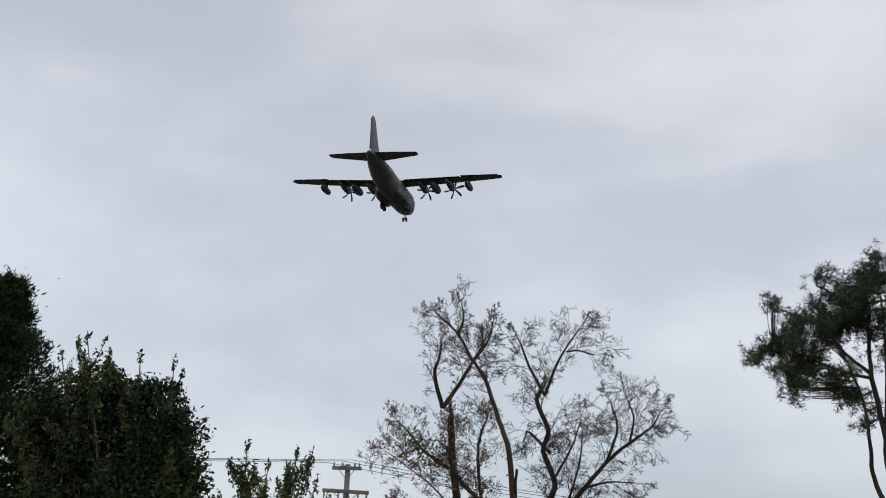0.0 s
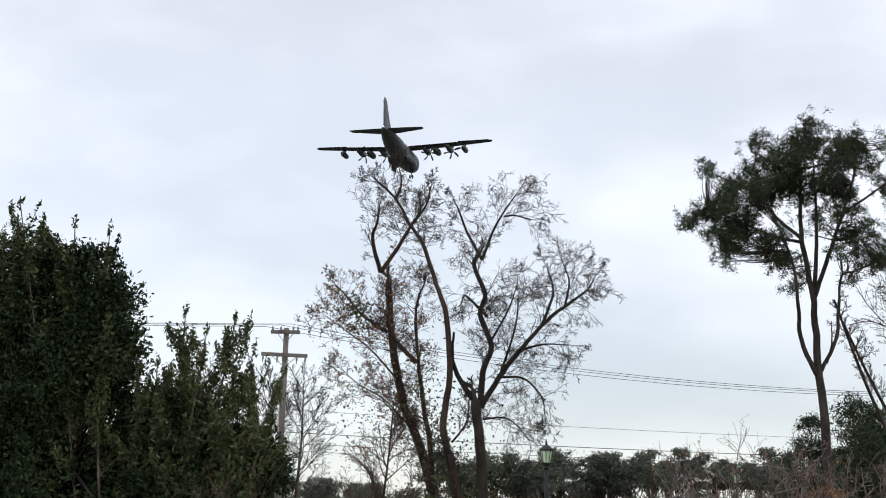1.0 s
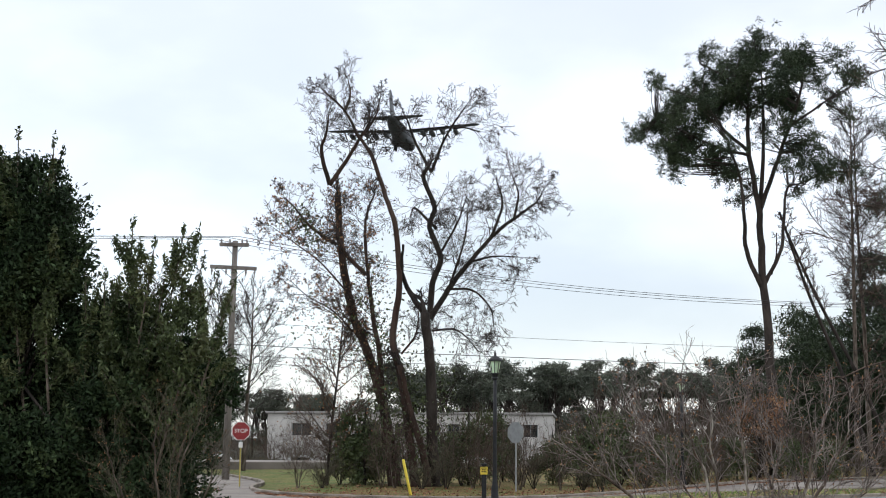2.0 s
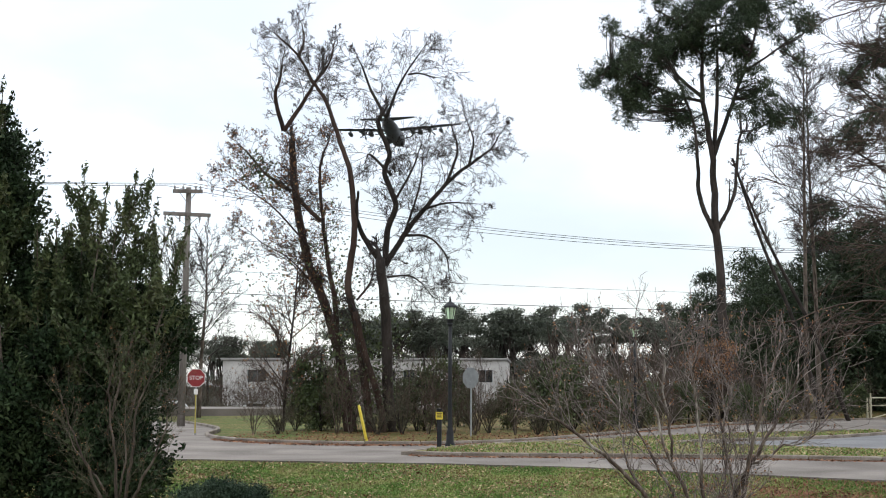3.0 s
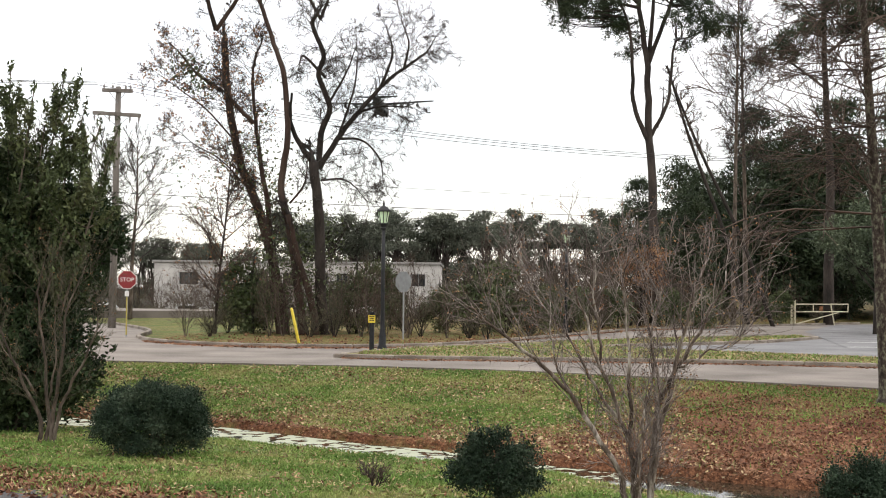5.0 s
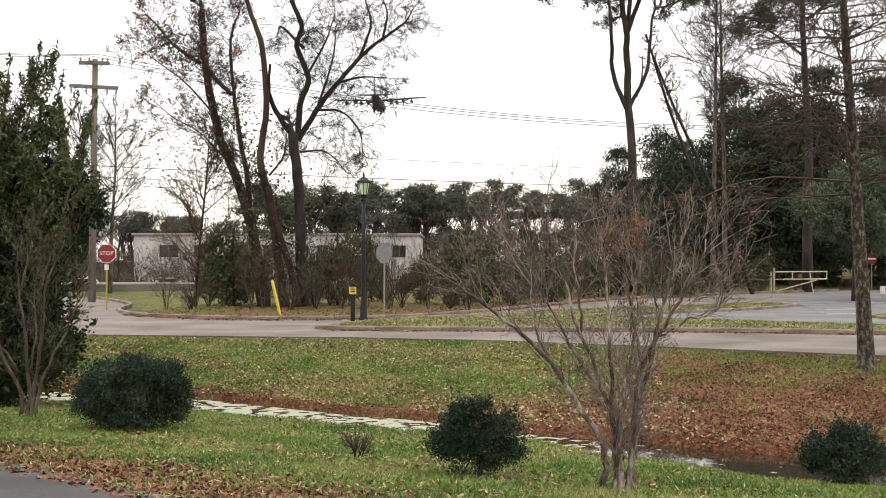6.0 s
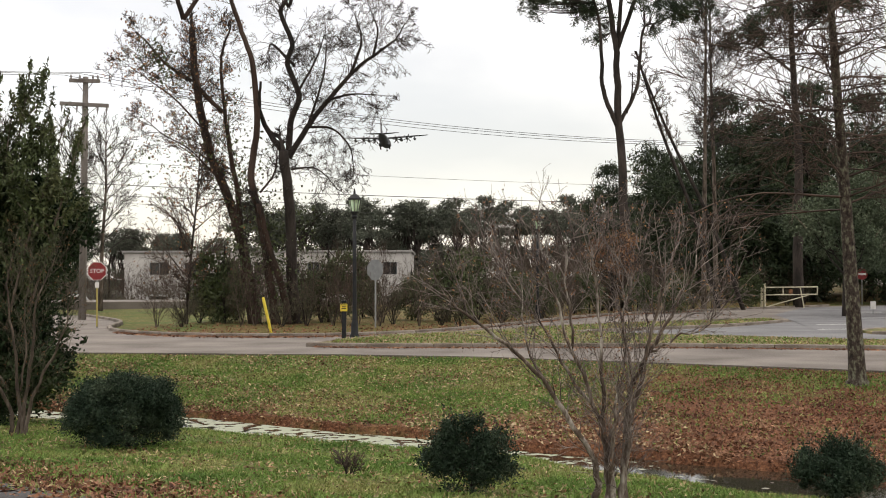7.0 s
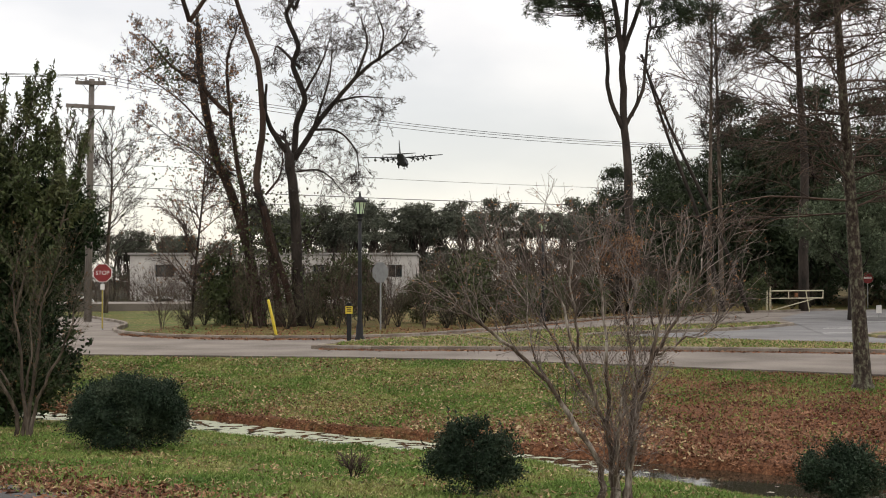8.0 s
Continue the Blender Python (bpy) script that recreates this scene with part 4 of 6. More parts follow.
def left_thicket():
    feathered_conifer("conifer", "dark feathery cypress rising above the thicket", pose(-12.3, 21, -0.6), 9.0, 1.5, rng_of(21), LEAF_DARK)
    evergreen("evergreen_tree", "dense dark broadleaf evergreen with leaf rosettes", pose(-9.1, 20, -0.55), [
        (-0.3, 0, 3.8, 1.5, 1.4, 2.2), (0.5, 0, 5.7, 0.62, 0.8, 1.0), (-0.5, 0, 5.9, 0.85, 0.9, 1.1), (-1.3, 0, 5.5, 0.8, 0.9, 1.2), (0.7, 0, 4.8, 0.6, 0.8, 0.9), (-1.2, 0, 3.4, 1.3, 1.2, 1.8), (0, -0.4, 1.6, 2.1, 1.5, 1.6)], rng_of(22), LEAF_DARK,
        clumps=1700, radius=0.17, per=105, leaf=(0.1, 0.044), trunk_h=5.2, trunk_r=0.13, shell=0.35, branches=90, sprigs=420, sprig=0.55)
    evergreen("evergreen_tree", "dense dark holly-like evergreen by the ditch", pose(-7.0, 20.3, -0.55), [
        (-0.1, 0, 2.3, 1.25, 1.2, 1.6), (-0.5, 0, 3.4, 0.9, 0.9, 1.2), (0.85, 0, 3.15, 0.7, 0.8, 0.75), (0.05, -0.3, 1.0, 1.3, 1.1, 1.2)], rng_of(23), LEAF_DARK,
        clumps=1250, radius=0.15, per=105, leaf=(0.095, 0.042), trunk_h=3.6, trunk_r=0.1, shell=0.35, branches=70, sprigs=330, sprig=0.42)
    evergreen("evergreen_tree", "dark evergreen at the back of the thicket", pose(-13.5, 24, -0.6), [
        (0, 0, 2.6, 3.0, 1.6, 2.6), (2.5, 0, 2.2, 2.2, 1.4, 2.2)], rng_of(26), LEAF_DARK, clumps=700, radius=0.3, per=80, leaf=(0.2, 0.09), trunk_h=3.6, trunk_r=0.12, shell=0.2)
    # upright leafy shoots that stick out above the thicket
    r = rng_of(24)
    root = thing("evergreen_shrub", "upright leafy shoots with rosettes of green leaves", "shrub", pose(-7.5, 19.6, -0.55))
    g, pts = Geo(), []
    for x, top, lean in ((0.5, 5.55, 0.0), (0.85, 5.2, 0.3), (1.15, 5.5, 0.3), (1.45, 5.0, 0.4), (0.2, 4.7, -0.1), (0.95, 4.7, 0.1), (1.75, 4.7, 0.45), (-0.1, 4.6, -0.2),
                         (-0.9, 6.9, 0.1), (-1.5, 7.05, 0.1), (-2.0, 7.15, -0.1), (-2.6, 7.0, -0.2), (-3.3, 6.6, 0.1), (2.1, 4.6, 0.4)):
        line = smooth_line([Vector((x * 0.4, 0, 0)), Vector((x * 0.8, r.normal(0, 0.2), top * 0.55)), Vector((x + lean * 0.3, r.normal(0, 0.3), top))], 8)
        g.tube(line, 0.028, 0.008, 5)
        runs = [(line[8:], 0.09)]
        for _ in range(10):
            q = line[int(r.integers(6, 15))]
            tip = q + Vector((r.normal(0, 0.3), r.normal(0, 0.25), r.uniform(0.25, 0.75)))
            if tip.z < top - 0.05:
                side = smooth_line([q, q.lerp(tip, 0.5) + Vector((r.normal(0, 0.04), 0, -0.04)), tip], 5)
                g.tube(side, 0.012, 0.005, 4, cap=False)
                runs.append((side[2:], 0.085))
        for run, wide in runs:
            for i, q in enumerate(run):
                f = 1.0 - 0.65 * i / len(run)
                o = r.normal(size=(24, 3)) * np.array([wide * f * 0.6, wide * f * 0.6, 0.07])
                pts.append(np.array(q) + o)
    part("framework", g, BARK_SHRUB, root)
    leaf_part("foliage", LEAF_OLIVE, np.concatenate(pts), 0.1, 0.034, r, root, 0.8)


left_thicket()


def crape_myrtle(name, label, at, limbs, rng, depth, twig, bark=BARK_CRAPE, twig_mat=TWIG_CRAPE):
    """A few trunks that fork into long pale wands with fine twigs; limbs are (radius, (x, z) bends)."""
    root = thing(name, label, "shrub", at)
    tw, seeds = Geo(), []
    for r0, bends in limbs:
        k = rng.normal(0, depth)
        n = len(bends)
        line = smooth_line([Vector((x, k * (i / (n - 1)) ** 1.3, z)) for i, (x, z) in enumerate(bends)], 5)
        m = len(line)
        drift = Vector((0, 0, 0))
        for i in range(1, m):
            drift = drift * 0.75 + rand_dir(rng) * 0.022
            line[i] = line[i] + drift
        r0 *= 1.18
        g = Geo()
        g.tube(line, r0, 0.004, 8, radii=[r0 * (1 - 0.82 * (i / (m - 1)) ** 0.8) for i in range(m)])
        part("stem", g, bark, root, smooth=True)
        count = int(m * 0.85)
        for j in range(count):
            u = 0.22 + 0.78 * (j + rng.uniform(0, 1)) / count
            i = min(int(u * (m - 1)), m - 2)
            q = line[i].lerp(line[i + 1], u * (m - 1) - i)
            ax = (line[i + 1] - line[i]).normalized()
            side = ax.cross(rand_dir(rng)).normalized()
            sprout(tw, rng, q, ax * 0.8 + side * 0.6 + Vector((0, 0, 0.25)), twig * rng.uniform(0.5, 1.2), 0.0046, 2, 4, 0.75, 0.58, 0.24, 0.05, seeds, 0.0013)
        sprout(tw, rng, line[-1], line[-1] - line[-3], twig * 0.6, 0.0048, 2, 4, 0.6, 0.55, 0.16, 0.05, seeds, 0.002)
    part("crown", tw, twig_mat, root, "fine bare tan twigs", kind="stuff")
    c = np.concatenate(seeds)
    c = c[rng.choice(len(c), int(len(c) * 0.2), replace=False)]
    c = np.repeat(c, 2, 0) + rng.normal(size=(2 * len(c), 3)) * 0.012
    leaf_part("seed_head", LEAF_DRY, c, 0.022, 0.012, rng, root, 0, "small dry brown seed heads", kind="stuff")


def garden_bushes():
    evergreen("round_bush", "clipped round dark green bush on the lawn", pose(-3.75, 15.7, land(-3.75, 15.7)), [
        (0, 0, 0.42, 0.66, 0.6, 0.4), (-0.25, 0.1, 0.6, 0.38, 0.45, 0.27), (0.28, 0, 0.57, 0.38, 0.45, 0.27), (0.05, -0.2, 0.66, 0.3, 0.3, 0.22), (-0.44, -0.1, 0.36, 0.24, 0.3, 0.26), (0.47, 0.1, 0.36, 0.22, 0.3, 0.24)], rng_of(31), LEAF_BLUE,
        clumps=900, radius=0.075, per=85, leaf=(0.036, 0.014), trunk_h=0.5, trunk_r=0.035, category="bush", shell=0.6, trunk_foot=-0.05, sprigs=260, sprig=0.12)
    evergreen("small_bush", "shaggy small evergreen bush", pose(0.26, 11.1, land(0.26, 11.1)), [
        (-0.04, 0, 0.24, 0.25, 0.25, 0.22), (-0.15, 0, 0.47, 0.13, 0.13, 0.19), (0.22, 0.05, 0.42, 0.19, 0.15, 0.11), (-0.28, 0, 0.3, 0.13, 0.14, 0.11), (0.27, 0, 0.2, 0.12, 0.12, 0.13), (0.02, 0, 0.58, 0.08, 0.08, 0.11)], rng_of(32), LEAF_BLUE,
        clumps=260, radius=0.06, per=75, leaf=(0.034, 0.013), trunk_h=0.4, trunk_r=0.025, category="bush", shell=0.4, trunk_foot=-0.05, sprigs=110, sprig=0.17)
    evergreen("small_bush", "low bushy evergreen at the water's edge", pose(3.65, 12.1, land(3.65, 12.1)), [
        (0, 0, 0.24, 0.34, 0.34, 0.23), (0.18, 0, 0.4, 0.2, 0.2, 0.16), (-0.2, 0, 0.36, 0.16, 0.18, 0.13), (0.36, 0, 0.26, 0.12, 0.15, 0.13), (0.02, 0, 0.5, 0.1, 0.1, 0.1)], rng_of(33), LEAF_BLUE,
        clumps=280, radius=0.06, per=75, leaf=(0.034, 0.013), trunk_h=0.3, trunk_r=0.025, category="bush", shell=0.4, trunk_foot=-0.05, sprigs=110, sprig=0.17)
    bare_shrub("small_shrub", "tiny twiggy shrub in the grass", pose(-0.88, 12.8, land(-0.88, 12.8)), rng_of(34), 8, 0.3, 0.45, 0.008, BARK_DARK, TWIG_BROWN, 4, 1)
    crape_myrtle("crape_myrtle", "leafless many-stemmed shrub with smooth tan bark and dry seed heads", pose(1.33, 10.1, land(1.33, 10.1)), [
        (0.034, [(-0.01, -0.05), (0.0, 0.2), (0.02, 0.45), (0.0, 0.9)]),
        (0.03, [(0.05, -0.05), (0.06, 0.15), (0.1, 0.4), (0.13, 0.8)]),
        (0.028, [(-0.11, -0.05), (-0.12, 0.2), (-0.22, 0.5), (-0.44, 0.9), (-0.81, 1.25), (-1.1, 1.47), (-1.3, 1.68)]),
        (0.026, [(-0.03, -0.05), (-0.03, 0.15), (-0.09, 0.6), (-0.24, 1.12), (-0.44, 1.64), (-0.57, 1.98)]),
        (0.024, [(0.02, -0.05), (0.0, 0.2), (-0.04, 0.7), (-0.07, 1.2), (-0.15, 1.7), (-0.11, 2.0)]),
        (0.028, [(0.06, -0.05), (0.08, 0.18), (0.15, 0.7), (0.24, 1.2), (0.37, 1.64), (0.5, 2.02)]),
        (0.026, [(0.1, -0.05), (0.13, 0.2), (0.2, 0.86), (0.35, 1.29), (0.57, 1.56), (0.7, 1.98)]),
        (0.013, [(0.02, 0.45), (0.06, 0.7), (0.09, 1.07), (0.15, 1.56), (0.07, 1.95)]),
        (0.013, [(-0.14, 0.8), (-0.37, 1.12), (-0.59, 1.47), (-0.85, 1.8), (-0.93, 2.02)]),
        (0.011, [(0.2, 0.95), (0.12, 1.3), (0.2, 1.7), (0.28, 2.0)]),
        (0.011, [(-0.3, 1.2), (-0.3, 1.5), (-0.36, 1.9), (-0.3, 2.1)]),
        (0.011, [(-0.5, 0.95), (-0.66, 1.3), (-0.7, 1.7)]),
        (0.01, [(0.3, 1.2), (0.52, 1.3), (0.7, 1.38), (0.8, 1.6)])], rng_of(35), 0.32, 0.5)
    crape_myrtle("crape_myrtle", "leafless many-stemmed shrub before the dark thicket", pose(-5.65, 17.6, land(-5.65, 17.6)), [
        (0.03, [(-0.08, -0.05), (-0.1, 0.4), (-0.3, 0.9), (-0.55, 1.5), (-0.7, 2.0)]), (0.028, [(-0.02, -0.05), (0, 0.5), (-0.1, 1.2), (-0.2, 2.0), (-0.16, 2.4)]),
        (0.03, [(0.06, -0.05), (0.12, 0.5), (0.2, 1.2), (0.3, 1.9), (0.5, 2.4)]), (0.028, [(0.1, -0.05), (0.2, 0.4), (0.45, 0.95), (0.7, 1.4), (0.85, 1.9)]),
        (0.015, [(0.02, 0.6), (0.1, 1.1), (0.05, 1.7), (0.1, 2.2)]), (0.015, [(-0.2, 0.7), (-0.55, 1.1), (-0.8, 1.5)])], rng_of(36), 0.4, 0.6, BARK_SHRUB, TWIG_BRUSH)


garden_bushes()


def lone_cypress():
    r = rng_of(41)
    root = thing("bald_cypress", "tall leafless conifer with lichened trunk and level brown branches", "tree", pose(7.05, 21.9, land(7.05, 21.9)))
    g = Geo()
    line = smooth_line([Vector((0, 0, -0.1)), Vector((-0.02, 0, 0.5)), Vector((-0.17, 0, 3)), Vector((-0.4, 0, 6.5)), Vector((-0.7, 0, 11.5))], 8)
    n = len(line)
    g.tube(line, 0.2, 0.03, 14, radii=[(0.3 if i == 0 else 0.24 if i == 1 else 0.2 if i < 4 else 0.16) * (1 - i / n) + 0.015 for i in range(n)])
    part("trunk", g, BARK_LICHEN, root, smooth=True)
    tw = Geo()
    for k in range(125):
        z = 2.9 + 8.4 * (k / 125) ** 0.95 + r.uniform(-0.15, 0.15)
        w = k * 2.4 + r.uniform(-0.9, 0.9)
        ln = (3.6 - 0.3 * (z - 2.5)) * r.uniform(0.35, 1.08)
        d = Vector((math.cos(w), math.sin(w), r.uniform(0.0, 0.4)))
        sprout(tw, r, Vector((-0.06 * z, 0, z)), d, ln, r.uniform(0.012, 0.026), 2, 9, 0.8, 0.42, 0.13, -0.015, None, 0.0048, 6)
    part("crown", tw, TWIG_BROWN, root, kind="stuff")


lone_cypress()


def bare_tall(name, label, at, rng, h=16, r=0.16, lean=0.0, twig=TWIG_GREY, start=0.35, reach=3.2, count=34, group="", tip=0.02):
    """A tall slim leafless tree."""
    root = thing(name, label, "tree", at, group)
    line = smooth_line([Vector((0, 0, -0.1)), Vector((lean * 0.3, 0, h * 0.35)), Vector((lean * 0.7, 0.1, h * 0.7)), Vector((lean, 0, h))], 6)
    g = Geo()
    g.tube(line, r, tip, 9)
    part("trunk", g, BARK_SHRUB if twig is TWIG_GREY else BARK_DARK, root, smooth=True)
    tw = Geo()
    m = len(line)
    for k in range(count):
        u = start + (1 - start) * (k + rng.uniform(0, 1)) / count
        i = min(int(u * (m - 1)), m - 2)
        q = line[i].lerp(line[i + 1], u * (m - 1) - i)
        w = rng.uniform(0, math.tau)
        sprout(tw, rng, q, Vector((math.cos(w), math.sin(w), rng.uniform(0.5, 1.4))), reach * rng.uniform(0.5, 1.0) * (1.2 - 0.7 * u), 0.03, 3, 5, 0.65, 0.55, 0.22, 0.05, None, 0.006, 4)
    part("crown", tw, twig, root, kind="stuff")
    return root


def woods():
    r = rng_of(51)
    # bare trees at the edge of the wood
    grp = "bare trees at the wood's edge"
    a = bare_tall("bare_tree", "tall slim pale leafless tree at the wood's edge", pose(14.3, 70, 0), rng_of(52), 19.5, 0.15, 0.3, group=grp, count=46, start=0.4)
    copy_thing(a, pose(15.3, 71.5, 0, 0, 0, 130))
    b = bare_tall("bare_tree", "leaning dark stem with a broken top at the wood's edge", pose(14.3, 66, 0), rng_of(53), 13.2, 0.12, -4.2, TWIG_BROWN, 0.6, 1.6, 12, group=grp, tip=0.05)
    copy_thing(b, pose(15.7, 66.8, 0, 0, -5, 0))
    copy_thing(b, pose(25, 64, 0, 0, 0, 70))
    # dark conifers of the wood
    grp = "dark conifers of the wood"
    kinds = []
    for k, (h, w) in enumerate(((10, 2.6), (11.5, 3.0), (9, 2.8))):
        kinds.append(evergreen("conifer", "dark dense evergreen of the wood", pose(14 + 5 * k, 84, 0.1), [
            (0, 0, h * 0.3, w, w, h * 0.3), (0.3, 0, h * 0.6, w * 0.85, w * 0.85, h * 0.26), (-0.2, 0, h * 0.85, w * 0.5, w * 0.5, h * 0.18)], rng_of(60 + k), NEEDLE,
            clumps=420, radius=0.36, per=44, leaf=(0.36, 0.075), trunk_h=h * 0.8, trunk_r=0.2, group=grp, shell=0.3))
    for k in range(26):
        x, y = 12.5 + (k % 13) * 2.8 + r.uniform(-1, 1), 80 + (k // 13) * 9 + r.uniform(-3, 3)
        q = copy_thing(kinds[k % 3], pose(x, y, land(x, y) - 0.2, 0, 0, r.uniform(0, 360)))
        u = 0.8 if x < 16 else 0.95 if x < 19 else 1.22
        q.scale = (u, u, u)
    cedar = evergreen("cedar_tree", "bushy grey-green cedar by the car park", pose(17.2, 55, 0), [
        (0.2, 0, 3.6, 2.2, 1.9, 1.5), (0.6, 0, 4.9, 1.6, 1.4, 1.3), (-1.2, 0, 4.0, 1.4, 1.2, 1.1), (1.6, 0, 3.0, 1.6, 1.4, 1.4)], rng_of(70), LEAF_CEDAR, clumps=420, radius=0.26, per=80, leaf=(0.16, 0.05), trunk_h=4, trunk_r=0.14, sprigs=200, sprig=0.6)
    copy_thing(cedar, pose(21.5, 58, 0, 0, 0, 120))
    # second tall pine
    pine_tree("pine_tree", "tall pine at the far end of the car park", pose(19.9, 72, 0), [
        ("trunk", 0.3, 0.05, [(0, -0.1), (0.1, 8), (-0.2, 16), (0, 21.5)]), ("limb", 0.08, 0.03, [(-0.1, 13), (-2, 14.5), (-3.4, 14.8)]), ("limb", 0.08, 0.03, [(0, 15), (1.8, 16.5), (3.2, 17)]),
        ("limb", 0.08, 0.03, [(-0.1, 16), (-1.6, 17.6), (-2.6, 18.4)])],
        [(-2.8, 15.6, 1.0), (-1.6, 16.6, 1.1), (3.0, 17.4, 1.1), (1.4, 17.0, 1.0), (-2.4, 18.8, 1.1), (0.2, 21.0, 1.5), (1.6, 20.0, 1.2), (0, 18.4, 1.3), (-1.2, 20.2, 1.1), (2.6, 18.8, 1.0)], rng_of(71))


woods()


def undergrowth():
    """Brown thicket of leafless brush behind the kerb."""
    r = rng_of(81)
    grp = "leafless brush behind the kerb"
    kinds = []
    for k, (stems, h, lean, bark, twig) in enumerate(((9, 1.0, 0.45, BARK_DARK, TWIG_BRUSH), (6, 2.5, 0.16, BARK_SHRUB, TWIG_BROWN), (8, 1.6, 0.3, BARK_DARK, TWIG_BRUSH), (5, 3.3, 0.14, BARK_SHRUB, TWIG_BROWN))):
        kinds.append(bare_shrub("brush", ("low tangled leafless olive brush", "upright leafless brown saplings")[k % 2], pose(-8.6 + k * 2.2, 47, 0.1), rng_of(90 + k), stems, h, lean, 0.016, bark, twig, 3 + (k == 0), 2, group=grp, min_r=0.0035, kids_from=0.1))
    for k in range(46):
        x = -9.5 + 22 * (k / 46) + r.uniform(-0.6, 0.6)
        y = max(43.0, kerb_y(FAR_KERB, x) + 1.8) + r.uniform(0, 7)
        copy_thing(kinds[(1, 3, 0, 1, 2, 3)[k % 6]], pose(x, y, land(x, y), 0, 0, r.uniform(0, 360)))
    for k in range(26):
        x = 1.5 + 10 * (k / 26) + r.uniform(-0.5, 0.5)
        y = kerb_y(FAR_KERB, x) + 5 + r.uniform(0, 9)
        q = copy_thing(kinds[1 + k % 2], pose(x, y, land(x, y), 0, 0, r.uniform(0, 360)))
        q.scale = (1.55, 1.55, 1.6)
    for k in range(18):
        x = 12 + 19 * (k / 18) + r.uniform(-0.6, 0.6)
        y = kerb_y(FAR_KERB, x) + 3 + r.uniform(0, 5)
        copy_thing(kinds[k % 4], pose(x, y, land(x, y), 0, 0, r.uniform(0, 360)))
    rust = evergreen("oak_tree", "small tree with withered rust-brown leaves", pose(8.4, 63, 0), [(0, 0, 2.4, 1.5, 1.2, 1.3), (0.5, 0, 3.5, 0.9, 0.9, 0.8)], rng_of(94), LEAF_DRY, clumps=80, radius=0.24, per=30, leaf=(0.11, 0.07), trunk_h=3, trunk_r=0.08)
    grp = "green brush behind the kerb"
    g = evergreen("brush", "loose green and olive brush", pose(-8.2, 48.5, 0.1), [(0, 0, 0.7, 1.2, 0.9, 0.7), (0.5, 0, 1.3, 0.7, 0.7, 0.6)], rng_of(95), LEAF_OLIVE, clumps=130, radius=0.2, per=44, leaf=(0.12, 0.06), trunk_h=2, trunk_r=0.05, category="shrub", group=grp)
    for x, y in ((-7.6, 46.5), (-5.2, 50), (-4.0, 47.6), (0.4, 47.5), (2.6, 50), (-1.0, 49.5), (1.4, 51), (4.2, 53), (7.0, 60), (9.5, 62), (12, 66), (-3.0, 52), (16.6, 70), (10.8, 60)):
        q = copy_thing(g, pose(x, y, land(x, y), 0, 0, r.uniform(0, 360)))
        u = 1.4 if y < 48 else 1.0
        q.scale = (u * 0.8, u * 0.8, u)
    # a young tree that still holds some dry leaves
    y = bare_tall("young_tree", "thin young tree with a few dry leaves beside the trunks", pose(-9.0, 46.6, land(-9.0, 46.6)), rng_of(96), 6.2, 0.06, 0.5, TWIG_BROWN, 0.15, 2.4, 26)
    q = rng_of(99)
    c = np.stack([q.normal(0.2, 0.85, 700), q.normal(0, 0.7, 700), q.uniform(1.4, 6.4, 700)], axis=1)
    leaf_part("foliage", LEAF_DRY, c, 0.1, 0.07, q, y, -0.3, "few withered pinkish-brown leaves", kind="stuff")
    # left of the pole, across the side road
    grp = "grey trees beyond the side road"
    t = bare_tall("bare_tree", "grey leafless tree beyond the side road", pose(-20, 70, 0.2), rng_of(97), 9, 0.13, 0.4, reach=3.4, start=0.2, count=34, group=grp)
    for x, y in ((-17.6, 68), (-22, 64), (-25, 75)):
        copy_thing(t, pose(x, y, land(x, y), 0, 0, r.uniform(0, 360)))
    for k in range(9):
        x, y = -28 + 13 * (k / 9) + r.uniform(-0.6, 0.6), 80 + r.uniform(0, 5)
        q = copy_thing(kinds[k % 2 * 2], pose(x, y, land(x, y), 0, 0, r.uniform(0, 360)))
        q.scale = (1.2, 1.2, 1.0)
    for k in range(26):
        x, y = -31 + 21 * (k / 26) + r.uniform(-0.5, 0.5), 98 + r.uniform(0, 8)
        q = copy_thing(kinds[1 + k % 2 * 2], pose(x, y, land(x, y), 0, 0, r.uniform(0, 360)))
        q.scale = (1.7, 1.7, 1.3)
    c = evergreen("evergreen_tree", "dark spreading evergreen beyond the side road", pose(-19.6, 64, 0.1), [(0, 0, 2.6, 2.4, 2.0, 1.8), (1.4, 0, 3.4, 1.4, 1.2, 1.0), (-1.0, 0, 4.0, 1.6, 1.4, 1.2)], rng_of(98), LEAF_DARK, clumps=240, radius=0.3, per=60, leaf=(0.22, 0.06), trunk_h=3.4, trunk_r=0.15)
    for x, y in ((-24.5, 66), (-29, 70)):
        copy_thing(c, pose(x, y, land(x, y), 0, 0, r.uniform(0, 360)))


undergrowth()


